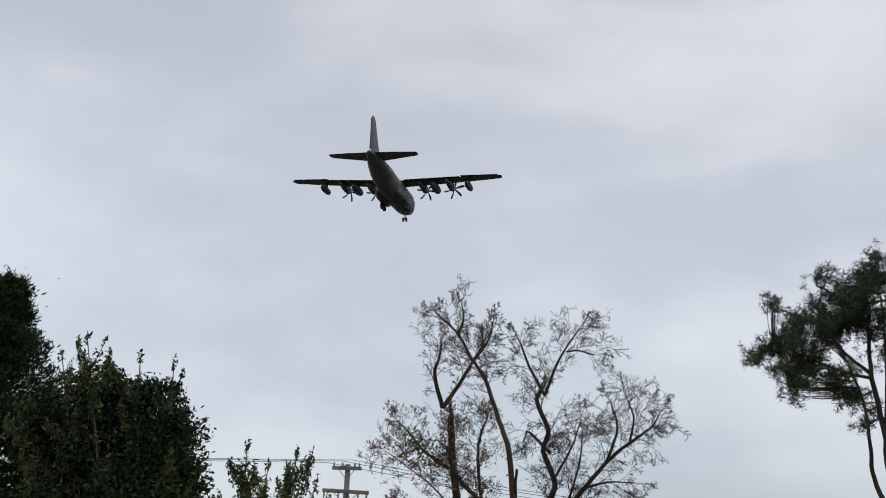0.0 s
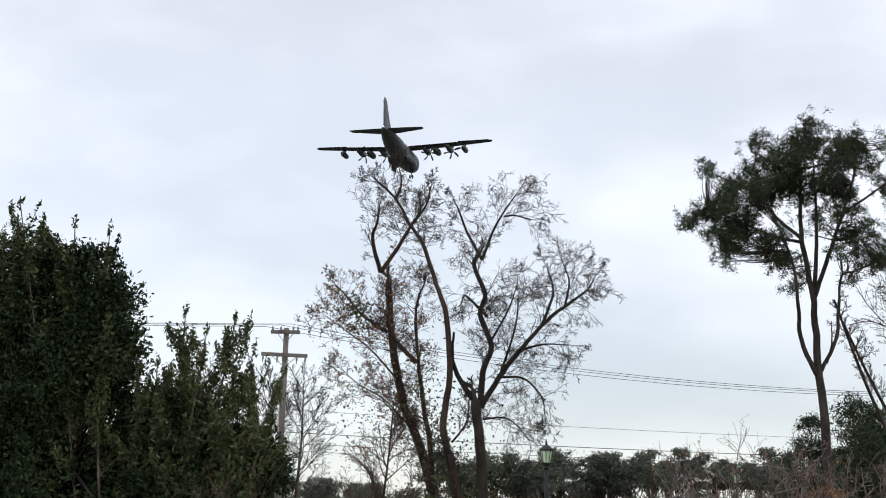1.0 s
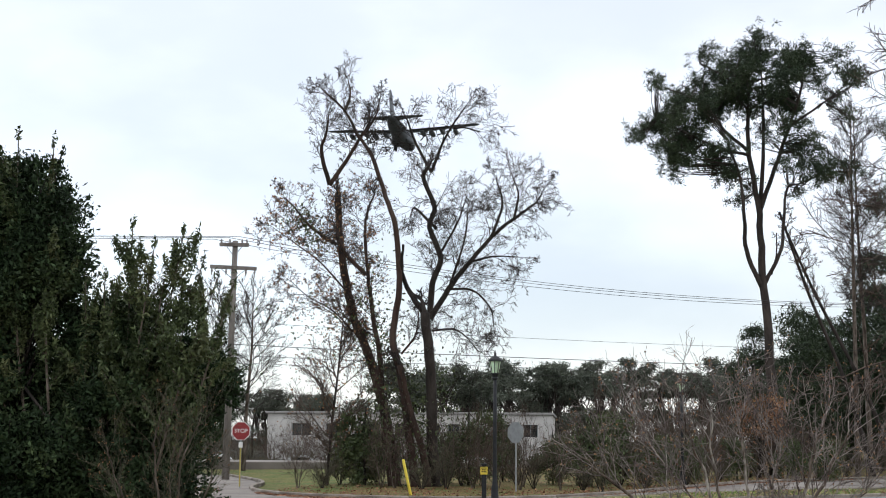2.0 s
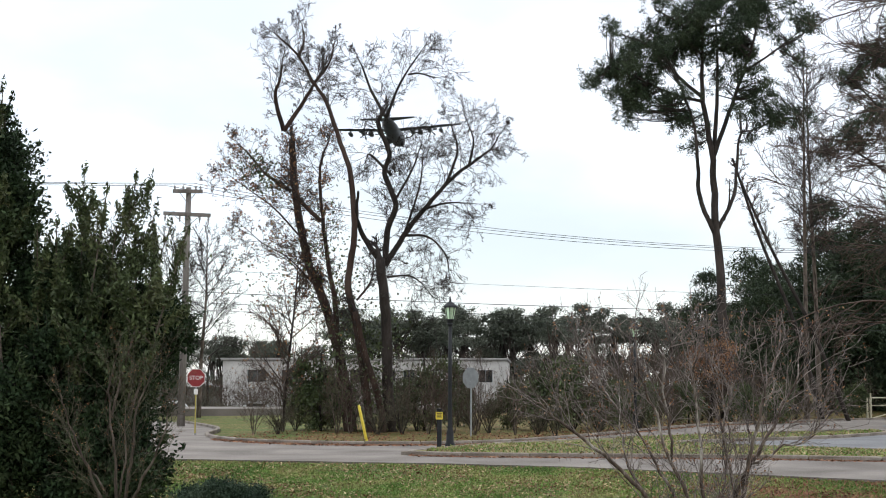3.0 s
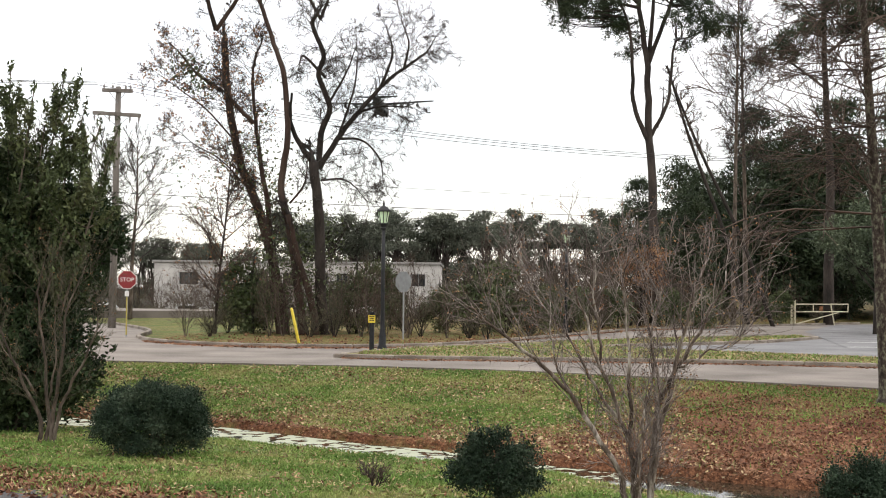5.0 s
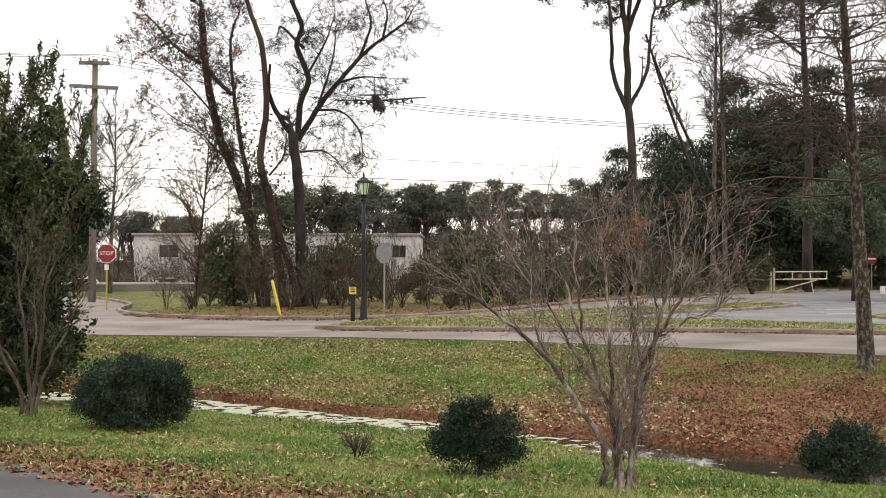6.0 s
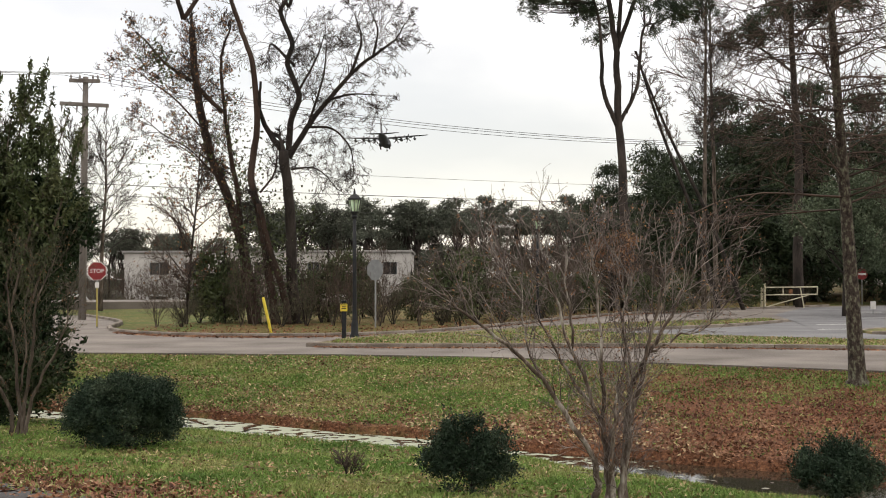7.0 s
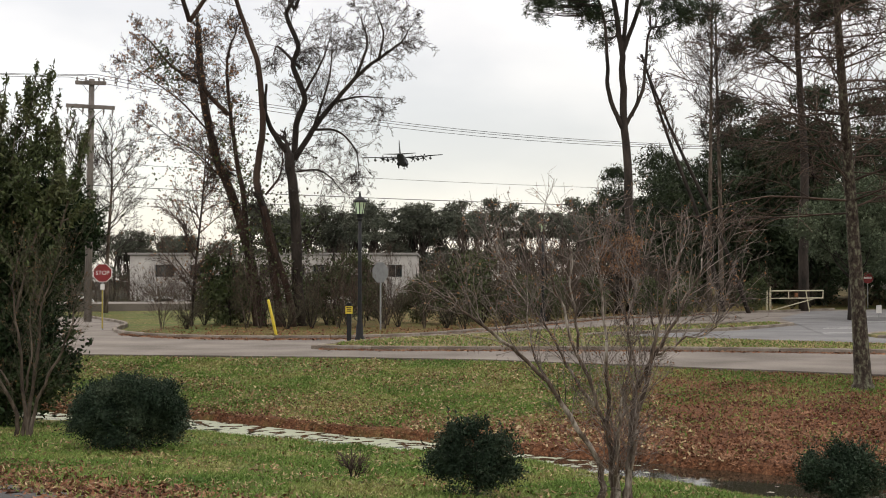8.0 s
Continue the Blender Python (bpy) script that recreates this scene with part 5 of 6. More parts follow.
def far_pines():
    r = rng_of(101)
    grp = "far pines on the skyline"
    kinds = []
    for k in range(4):
        q = rng_of(110 + k)
        h = 10.4
        lobes = [(q.uniform(-2.3, 2.3), q.uniform(-1.6, 1.6), h * q.uniform(0.62, 0.93), q.uniform(0.8, 1.5), 1.3, q.uniform(0.45, 0.8)) for _ in range(13)]
        lobes += [(q.uniform(-2.6, 2.6), q.uniform(-1, 1), h * q.uniform(0.12, 0.5), q.uniform(0.8, 1.4), 1.2, q.uniform(0.7, 1.1)) for _ in range(6)]
        # the paler, greyer needle colour carries the air haze at this range
        kinds.append(evergreen("far_pine", "far round-topped pine on the skyline", pose(-24 + 8 * k, 158, 1.2), lobes, q, NEEDLE_HAZED, BARK_PINE, clumps=320, radius=0.36, per=20, leaf=(0.4, 0.11), trunk_h=h * 0.86, trunk_r=0.2, group=grp, shell=0.2, branches=46))
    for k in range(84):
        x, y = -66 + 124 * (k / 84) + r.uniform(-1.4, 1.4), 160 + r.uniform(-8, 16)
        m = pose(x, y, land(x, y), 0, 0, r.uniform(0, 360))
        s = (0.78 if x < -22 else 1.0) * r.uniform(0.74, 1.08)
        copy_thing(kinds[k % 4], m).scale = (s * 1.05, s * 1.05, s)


far_pines()


# ---- street furniture ----
def revolve(g, profile, sides=12, m=None):
    rings = []
    for r, z in profile:
        ring = [Vector((r * math.cos(math.tau * k / sides), r * math.sin(math.tau * k / sides), z)) for k in range(sides)]
        rings.append([m @ p for p in ring] if m is not None else ring)
    g.loft(rings)


def street_lamp(at):
    root = thing("street_lamp", "black cast-iron lamp post with a glazed lantern", "street lamp", at, "lamp posts")
    g = Geo()
    revolve(g, [(0.135, -0.05), (0.135, 0.08), (0.105, 0.13), (0.095, 0.4), (0.075, 0.47), (0.062, 0.56), (0.057, 0.9), (0.053, 2.0), (0.047, 3.3)], 14)
    part("post", g, METAL_BLACK, root, smooth=True)
    g = Geo()
    revolve(g, [(0.05, 3.3), (0.085, 3.36), (0.06, 3.4), (0.09, 3.46), (0.11, 3.5)], 12)
    part("collar", g, METAL_BLACK, root)
    g = Geo()
    revolve(g, [(0.1, 3.5), (0.165, 3.82)], 8)
    part("lantern_pane", g, GLASS_LANTERN, root, "pale green glass")
    for k in range(8):
        w = math.tau * k / 8
        g = Geo()
        g.tube([Vector((0.105 * math.cos(w), 0.105 * math.sin(w), 3.5)), Vector((0.17 * math.cos(w), 0.17 * math.sin(w), 3.83))], 0.011, 0.011, 4)
        part("glazing_bar", g, METAL_BLACK, root)
    g = Geo()
    revolve(g, [(0.17, 3.82), (0.2, 3.83), (0.19, 3.87), (0.1, 3.95), (0.035, 3.99), (0.03, 4.02)], 12)
    part("cap", g, METAL_BLACK, root)
    g = Geo()
    revolve(g, [(0.02, 4.0), (0.035, 4.04), (0.02, 4.08), (0.006, 4.14)], 8)
    part("finial", g, METAL_BLACK, root)
    return root


lamp = street_lamp(pose(-2.3, 36, 0.0))
copy_thing(lamp, pose(3.95, 51.5, 0.1))


def octagon(g, r, y0, y1, z):
    ring = lambda y: [(r * math.cos(math.tau * (k + 0.5) / 8), y, z + r * math.sin(math.tau * (k + 0.5) / 8)) for k in range(8)]
    g.loft([ring(y1), ring(y0)])


def lettering(text, size, mat, parent, at, name="lettering"):
    cu = bpy.data.curves.new(name, "FONT")
    cu.body, cu.size, cu.align_x, cu.align_y, cu.extrude = text, size, "CENTER", "CENTER", 0.002
    tmp = new(name, cu)
    me = bpy.data.meshes.new_from_object(tmp.evaluated_get(bpy.context.evaluated_depsgraph_get()))
    bpy.data.objects.remove(tmp)
    me.materials.clear()
    me.materials.append(mat)
    ob = new(name, me)
    ob.parent, ob.matrix_basis = parent, at
    return ob


def stop_sign(at, centre, size, facing, label):
    root = thing("stop_sign", label, "road sign", at)
    g = Geo()
    g.box(-0.028, 0.0, -0.3, 0.028, 0.03, centre + size * 0.4, bevel=0.006)
    part("post", g, METAL_GALV, root)
    r = size / 2 / math.cos(math.pi / 8)
    if facing:
        g = Geo()
        octagon(g, r, -0.012, -0.004, centre)
        part("border", g, PAINT_WHITE, root)
        g = Geo()
        octagon(g, r * 0.94, -0.018, -0.012, centre)
        part("face", g, PAINT_RED, root)
        lettering("STOP", size * 0.31, PAINT_WHITE, root, pose(0, -0.021, centre, 90))
    else:
        g = Geo()
        octagon(g, r, -0.012, -0.002, centre)
        part("plate", g, METAL_GREY, root, "bare grey back of the plate")
        for z in (centre - 0.12, centre + 0.12):
            g = Geo()
            revolve(g, [(0.012, 0), (0.012, 0.012)], 6, pose(0, -0.014, z, 90))
            part("bolt", g, METAL_GALV, root)
    return root


s = stop_sign(pose(-11.5, 44, 0, 0, 0, 4), 1.92, 0.62, True, "red octagonal stop sign on a thin post")
g = Geo()
g.box(-0.07, -0.012, 1.36, 0.07, -0.004, 1.54, bevel=0.003)
part("plate", g, PAINT_WHITE, s, "small white plate")
g = Geo()
g.box(-0.025, -0.008, 0.05, 0.025, -0.002, 1.34, bevel=0.002)
part("marker_strip", g, PAINT_OLIVE, s, "narrow yellow marker strip")
stop_sign(pose(-2.05, 42.6, 0, 0, 0, -38), 1.93, 0.66, False, "grey back of an octagonal sign on a post")


def call_post():
    root = thing("marker_post", "short black post with a small yellow notice", "post", pose(-2.52, 35.0, 0.05))
    g = Geo()
    g.box(-0.06, -0.06, -0.06, 0.06, 0.06, 0.95, bevel=0.012)
    part("post", g, METAL_BLACK, root)
    g = Geo()
    g.box(-0.072, -0.072, 0.95, 0.072, 0.072, 1.01, bevel=0.015)
    part("cap", g, METAL_BLACK, root)
    g = Geo()
    g.box(-0.095, -0.08, 0.72, 0.095, -0.064, 0.92, bevel=0.004)
    p = part("notice", g, PAINT_YELLOW, root, "yellow notice with dark lines")
    for z, w in ((0.89, 0.07), (0.84, 0.055), (0.79, 0.065)):
        g = Geo()
        g.box(-w, -0.084, z - 0.012, w, -0.08, z + 0.012)
        part("text_bar", g, METAL_BLACK, p)


call_post()
root = thing("guy_guard", "leaning yellow plastic guard over a guy wire", "post", pose(-5.1, 39.9, -0.02, 0, -13, 0))
g = Geo()
revolve(g, [(0.04, -0.05), (0.045, 0.0), (0.045, 1.08), (0.035, 1.12), (0.01, 1.13)], 10)
part("sleeve", g, PAINT_YELLOW, root, smooth=True)


def utility_pole():
    root = thing("utility_pole", "weathered wooden utility pole with two crossarms", "utility pole", pose(-14.45, 53, 0, 0, 0.6, 0))
    g = Geo()
    g.tube([Vector((0, 0, z)) for z in (-0.2, 3, 6, 9.9)], 0.16, 0.11, 12)
    part("pole", g, WOOD_POLE, root, smooth=True)
    for z, half, turn in ((9.72, 0.62, 28), (8.75, 0.98, 4)):
        m = pose(0, -0.14, z, 0, -3 if z > 9 else 2, turn)
        g = Geo()
        g.box(-half, -0.06, -0.075, half, 0.06, 0.075, m, 0.012)
        arm = part("crossarm", g, WOOD_POLE, root)
        for x in (-half + 0.08, -half * 0.3, half * 0.55, half - 0.08):
            g = Geo()
            up = 1 if z > 9 else -1
            revolve(g, [(0.02, 0.05 * up), (0.045, 0.09 * up), (0.03, 0.12 * up), (0.055, 0.16 * up), (0.035, 0.2 * up), (0.02, (0.24 if up > 0 else 0.34) * up)], 8, m @ pose(x, 0, 0))
            part("insulator", g, PORCELAIN, arm)
        for sx in (-1, 1):
            g = Geo()
            g.tube([m @ Vector((sx * half * 0.55, 0, -0.05)), Vector((0, -0.1, z - 0.5))], 0.015, 0.015, 5)
            part("brace", g, METAL_GALV, root)


utility_pole()


def cable(a, b, sag, r=0.011, name="overhead_cable"):
    a, b = Vector(a), Vector(b)
    pts = [a.lerp(b, k / 24) - Vector((0, 0, sag * 4 * (k / 24) * (1 - k / 24))) for k in range(25)]
    g = Geo()
    g.tube(pts, r, r, 5)
    return tagged(part(name, g, WIRE), "thin dark overhead cable strung between poles", "cable", "overhead cables")


for dx, dz in ((-0.55, 0.0), (0.1, 0.06), (0.55, 0.1)):
    cable((-14.65 + dx, 52.8, 9.95 + dz), (36 + dx, 74, 10.4 + dz * 2), 2.0)
    cable((-14.65 + dx, 52.8, 9.95 + dz), (-62, 45 + dx, 11.2 + dz), 0.5)
for z0, z1, sag, r in ((6.5, 6.9, 0.45, 0.008), (5.55, 5.9, 0.35, 0.015), (5.1, 5.3, 0.3, 0.01), (4.8, 4.9, 0.3, 0.008)):
    cable((-14.55, 52.8, z0), (36, 78, z1), sag, r)


def field_gate():
    root = thing("field_gate", "cream tubular steel barrier gate, closed", "gate", pose(17.4, 70, 0, 0, 0, 4))
    for x, h in ((0.0, 1.25), (0.18, 1.35)):
        g = Geo()
        g.tube([Vector((x, 0, -0.1)), Vector((x, 0, h))], 0.06, 0.06, 8)
        part("post", g, PAINT_GATE, root)
    for z in (1.12, 0.72):
        g = Geo()
        g.tube([Vector((0.2, 0, z)), Vector((3.1, 0, z + 0.02))], 0.035, 0.035, 6)
        part("rail", g, PAINT_GATE, root)
    for a, b in (((0.2, 0.05), (2.6, 0.7)), ((2.35, 0.0), (2.15, 1.12)), ((3.08, 0.7), (3.1, 1.16)), ((1.2, 0.72), (1.2, 1.12))):
        g = Geo()
        g.tube([Vector((a[0], 0.02, a[1])), Vector((b[0], 0.02, b[1]))], 0.03, 0.03, 6)
        part("brace", g, PAINT_GATE, root)
    g = Geo()
    g.box(1.5, -0.06, 0.78, 1.7, -0.04, 1.02, bevel=0.005)
    part("plate", g, LEAF_DRY, root, "small rusty plate")


field_gate()


def low_building(at, length, height, depth, windows, label):
    root = thing("building", label, "building", at)
    g = Geo()
    # front wall with real openings, built from piers, sill and head bands
    z0, z1 = 1.1, 2.3
    xs = [0.0]
    for a, b in windows:
        xs += [a, b]
    xs.append(length)
    for a, b in zip(xs[0::2], xs[1::2]):
        g.box(a, 0, z0, b, 0.3, z1)
    g.box(0, 0, -2.5, length, 0.3, z0)
    g.box(0, 0, z1, length, 0.3, height)
    g.box(0, 0.3, -2.5, 0.3, depth, height)
    g.box(length - 0.3, 0.3, -2.5, length, depth, height)
    g.box(0.3, depth - 0.3, -2.5, length - 0.3, depth, height)
    part("wall", g, STUCCO, root)
    g = Geo()
    g.box(-0.2, -0.2, height, length + 0.2, depth + 0.2, height + 0.25, bevel=0.05)
    part("roof", g, ROOFING, root)
    for a, b in windows:
        g = Geo()
        g.box(a, 0.2, z0, b, 0.24, z1)
        p = part("window", g, GLASS_DARK, root)
        for x in (a, (a + b) / 2 - 0.03, b - 0.06):
            f = Geo()
            f.box(x, 0.12, z0, x + 0.06, 0.2, z1)
            part("frame", f, METAL_GREY, p)
    return root


low_building(pose(-31.5, 131, 1.0), 28.8, 3.25, 16, [(2.5, 4.5), (6, 8), (9.5, 11.5), (13, 15), (16.4, 17.6), (18.4, 19.6), (20.4, 21.6), (23.4, 25), (26, 27.4)], "long low pale building behind the trees")
low_building(pose(34.6, 100, 2.6), 14, 3.6, 8, [(3, 4.4), (7, 8.4)], "white house at the edge of the wood")


def small_signs():
    root = thing("road_sign", "small round red sign on a post by the lot", "road sign", pose(25.6, 78.5, 0.1))
    g = Geo()
    g.tube([Vector((0, 0.03, -0.1)), Vector((0, 0.03, 2.2))], 0.03, 0.03, 6)
    part("post", g, METAL_GALV, root)
    g = Geo()
    revolve(g, [(0.34, 0), (0.34, 0.015)], 20, pose(0, 0, 1.75, 90))
    f = part("face", g, PAINT_RED, root)
    g = Geo()
    g.box(-0.24, -0.02, 1.69, 0.24, -0.016, 1.81)
    part("bar", g, PAINT_WHITE, f)
    root = thing("marker_sign", "small white notice on a low stake", "sign", pose(19.4, 58, 0))
    g = Geo()
    g.tube([Vector((0, 0.02, -0.1)), Vector((0, 0.02, 0.3))], 0.02, 0.02, 6)
    part("stake", g, METAL_GALV, root)
    g = Geo()
    g.box(-0.12, -0.01, 0.22, 0.12, 0.01, 0.58, bevel=0.004)
    part("plate", g, PAINT_WHITE, root)


small_signs()


def parked_truck(at):
    root = thing("pickup_truck", "white pickup truck parked on the main road", "truck", at)
    g = Geo()
    prof = [(-2.6, 0.55), (-2.6, 1.05), (-0.9, 1.1), (-0.6, 1.72), (0.7, 1.74), (1.25, 1.15), (2.5, 1.0), (2.6, 0.55)]
    g.loft([[(x, y, z) for x, z in prof] for y in (-0.9, 0.9)])
    part("body", g, CAR_WHITE, root)
    g = Geo()
    g.box(-0.55, -0.93, 1.2, 0.75, 0.93, 1.62, bevel=0.1)
    part("window", g, GLASS_DARK, root)
    for x in (-1.6, 1.65):
        for y in (-0.85, 0.85):
            g = Geo()
            revolve(g, [(0.2, -0.11), (0.36, -0.1), (0.36, 0.1), (0.2, 0.11)], 14, pose(x, y, 0.36, 90))
            part("wheel", g, RUBBER, root)


parked_truck(pose(-19.4, 90, land(-19.4, 90), 0, 0, 12))
parked_truck(pose(-25.2, 90, land(-25.2, 90), 0, 0, 12))


# ---- grass blades and fallen leaves ----
def scatter():
    r = rng_of(201)

    def steps(a, c, x):
        t = np.clip((x - a) / (c - a), 0, 1)
        return t * t * (3 - 2 * t)

    def patches(x, y, s, k):
        """Soft uneven patches between -1 and 1."""
        return (np.sin(x * s * 1.7 + k) * np.sin(y * s * 2.1 + 2 * k) + np.sin((x + y) * s * 3.1 + k) * 0.6 + np.sin((x - 0.7 * y) * s * 5.3 + 3 * k) * 0.4) / 2

    def field(n, x0, x1, y0, y1, keep):
        o, have = [], 0
        while have < n:
            y = r.uniform(y0, y1, 40000)
            lo, hi = np.maximum(x0, -0.4 * y), np.minimum(x1, 0.42 * y)
            x = lo + (hi - lo) * r.uniform(size=40000)
            ok = r.uniform(size=40000) < keep(x, y)
            o.append(np.stack([x[ok], y[ok], on_ground(x[ok], y[ok])], axis=1))
            have += int(ok.sum())
        return np.concatenate(o)[:n]

    def covers(x, y):
        """Leaf cover on either bank, as cover() lays it on the ground."""
        fe, re = far_edge(x), road_edge(x)
        u = (y - fe) / np.maximum(0.5, re - fe)
        side = steps(0.0, 4.5, x)
        far = (0.34 + 0.36 * side) * (1 - steps(0.04, 0.32 + 0.4 * side, u)) + 0.29 + 0.31 * side
        near = 0.12 + 0.6 * (1 - steps(0.2, 1.3, np.abs(y - (8.2 - 1.0 * x)) * 0.7)) * (1 - steps(-1.5, 0.5, x))
        return np.where(y > fe, far, near)

    def on_drive(x, y):
        return x < np.interp(y, [5, 7.0, 9.0, 10.4, 11.3, 12.3, 16.5], [6, -0.8, -1.9, -2.95, -3.9, -5.2, -14]) - 0.05

    def near_grass(x, y):
        ok = (y < near_edge(x) - 0.4) & ~on_drive(x, y)
        return ok * np.maximum(0.1, 0.9 - covers(x, y)) * (0.3 + 0.9 * steps(-0.25, 0.45, patches(x, y, 0.9, 3)))

    def bank_grass(x, y):
        ok = (y > far_edge(x) + 0.3) & (y < road_edge(x) - 0.05)
        return ok * np.maximum(0.04, 0.8 - covers(x, y)) * (0.35 + 0.9 * steps(-0.25, 0.4, patches(x, y, 0.6, 4)))

    def bank_leaves(x, y):
        ok = (y > far_edge(x) + 0.05) & (y < road_edge(x) - 0.02)
        return ok * (0.15 + covers(x, y)) ** 1.4 * (0.35 + 0.8 * steps(-0.3, 0.4, patches(x, y, 0.8, 14)))

    def near_leaves(x, y):
        return ((y < near_edge(x) - 0.1) & ~on_drive(x, y + 0.25)) * covers(x, y) ** 1.5

    p = field(60000, -9, 9, 8.6, 21, near_grass)
    p[:, 2] += 0.018
    tagged(leaf_part("lawn_grass", GRASS_BLADE, p, 0.085, 0.014, r, None, 0.9), "short green winter grass on the near bank", "grass", kind="stuff")
    p = field(60000, -12, 14, 15, 30, bank_grass)
    p[:, 2] += 0.02
    tagged(leaf_part("bank_grass", GRASS_BLADE, p, 0.09, 0.018, r, None, 0.9), "short mixed green and straw grass on the far bank", "grass", kind="stuff")
    p = field(46000, -12, 14, 15, 30, bank_leaves)
    p[:, 2] += 0.02
    tagged(leaf_part("fallen_leaf_cover", LEAF_LITTER, p, 0.048, 0.034, r, None, 0.05, flat=0.5), "fallen reddish-brown leaves on the far bank", "leaves", kind="stuff")
    p = field(8000, -12, 3.5, 15, 30, lambda x, y: 0.6 * ((y > far_edge(x) + 0.1) & (y < road_edge(x) - 0.03)))
    p[:, 2] += 0.03
    tagged(leaf_part("fallen_leaf_cover", LEAF_TAN, p, 0.06, 0.045, r, None, 0.05, flat=0.5), "fallen pale tan leaves on the far bank", "leaves", kind="stuff")
    p = field(3500, -9, 9, 9, 20, lambda x, y: 0.6 * ((y < near_edge(x) - 0.1) & ~on_drive(x, y)))
    p[:, 2] += 0.03
    tagged(leaf_part("straw_cover", LEAF_TAN, p, 0.075, 0.018, r, None, 0.3, flat=0.5), "dead straw and pale leaves in the lawn", "leaves", kind="stuff")
    p = field(7000, -9, 9, 8, 20, near_leaves)
    p[:, 2] += 0.015
    tagged(leaf_part("fallen_leaf_cover", LEAF_LITTER, p, 0.07, 0.045, r, None, 0.05, flat=0.5), "fallen brown leaves along the drive", "leaves", kind="stuff")
    # leaves drifted against the kerbs and strewn on the asphalt
    o = []
    for _ in range(8500):
        x = r.uniform(-10, 13)
        if x < -3.0 or r.uniform() < 0.55:
            y = kerb_y(FAR_KERB, x) - 0.13 - abs(r.normal(0, 0.35))
        else:
            y = float(np.interp(x, [-3.2, -1.5, 1.5, 5.5, 10, 14], [31.7, 31.1, 31.0, 30.8, 29.6, 28.0])) - 0.12 - abs(r.normal(0, 0.18))
        o.append((x, y, 0.015))
    tagged(leaf_part("fallen_leaf_cover", LEAF_LITTER, np.array(o), 0.09, 0.06, r, None, 0.05, flat=0.3), "fallen reddish leaves drifted against the kerbs", "leaves", kind="stuff")
    o = []
    for _ in range(14000):
        u, w = r.uniform(), r.uniform()
        if r.uniform() < 0.65:
            x = -2.6 + 16.6 * u
            lo = float(np.interp(x, [-3.2, -1.5, 1.5, 5.5, 10, 14], [31.7, 31.1, 31.0, 30.8, 29.6, 28.0])) + 0.15
            hi = float(np.interp(x, [-3.2, -1.2, 2.5, 4.0, 6.2, 10, 14.5], [31.9, 36.2, 39, 38.4, 36, 33.2, 29.6])) - 0.15
        else:
            x = 2.5 + 10 * u
            lo, hi = float(np.interp(x, [2.5, 4, 9.5, 13], [39, 38.8, 43.7, 48.8])), float(np.interp(x, [2.5, 7.5, 12.4], [41, 46.2, 49.4]))
        o.append((x, lo + (hi - lo) * w, 0.1))
    o = np.array(o)
    tagged(leaf_part("island_grass", GRASS_BLADE, o[::2], 0.12, 0.03, r, None, 0.8), "tufty winter grass on the traffic island", "grass", kind="stuff")
    tagged(leaf_part("island_straw", LEAF_TAN, o[1::2], 0.12, 0.025, r, None, 0.5), "dead straw on the traffic island", "grass", kind="stuff")
    o = []
    while len(o) < 4000:
        x = r.uniform(-10, 14)
        y = kerb_y(FAR_KERB, x) + 0.2 + abs(r.normal(0, 3.5))
        if y < 75:
            o.append((x, y, land(x, y) + 0.03))
    tagged(leaf_part("verge_cover", LEAF_LITTER, np.array(o), 0.08, 0.055, r, None, 0.1, flat=0.5), "brown leaves and dead stalks under the brush", "leaves", kind="stuff")


scatter()


# ---- the transport aircraft: x to its right, y ahead, z up, origin amid the wing ----
def ring_at(y, zc, rx, rz, sides=20, square=2.0):
    o = []
    for k in range(sides):
        w = math.tau * k / sides
        c, s = math.cos(w), math.sin(w)
        o.append((math.copysign(abs(c) ** (2 / square), c) * rx, y, zc + math.copysign(abs(s) ** (2 / square), s) * rz))
    return o


def wing_ring(x, le, te, z, thick):
    """One aerofoil section across the wing at x."""
    c = le - te
    up = [(0, 0), (0.06, 0.55), (0.25, 1.0), (0.5, 0.85), (0.8, 0.35), (1, 0.04)]
    lo = [(1, -0.04), (0.8, -0.12), (0.5, -0.3), (0.25, -0.45), (0.06, -0.4)]
    return [(x, le - u * c, z + h * thick * 0.6) for u, h in up + lo]


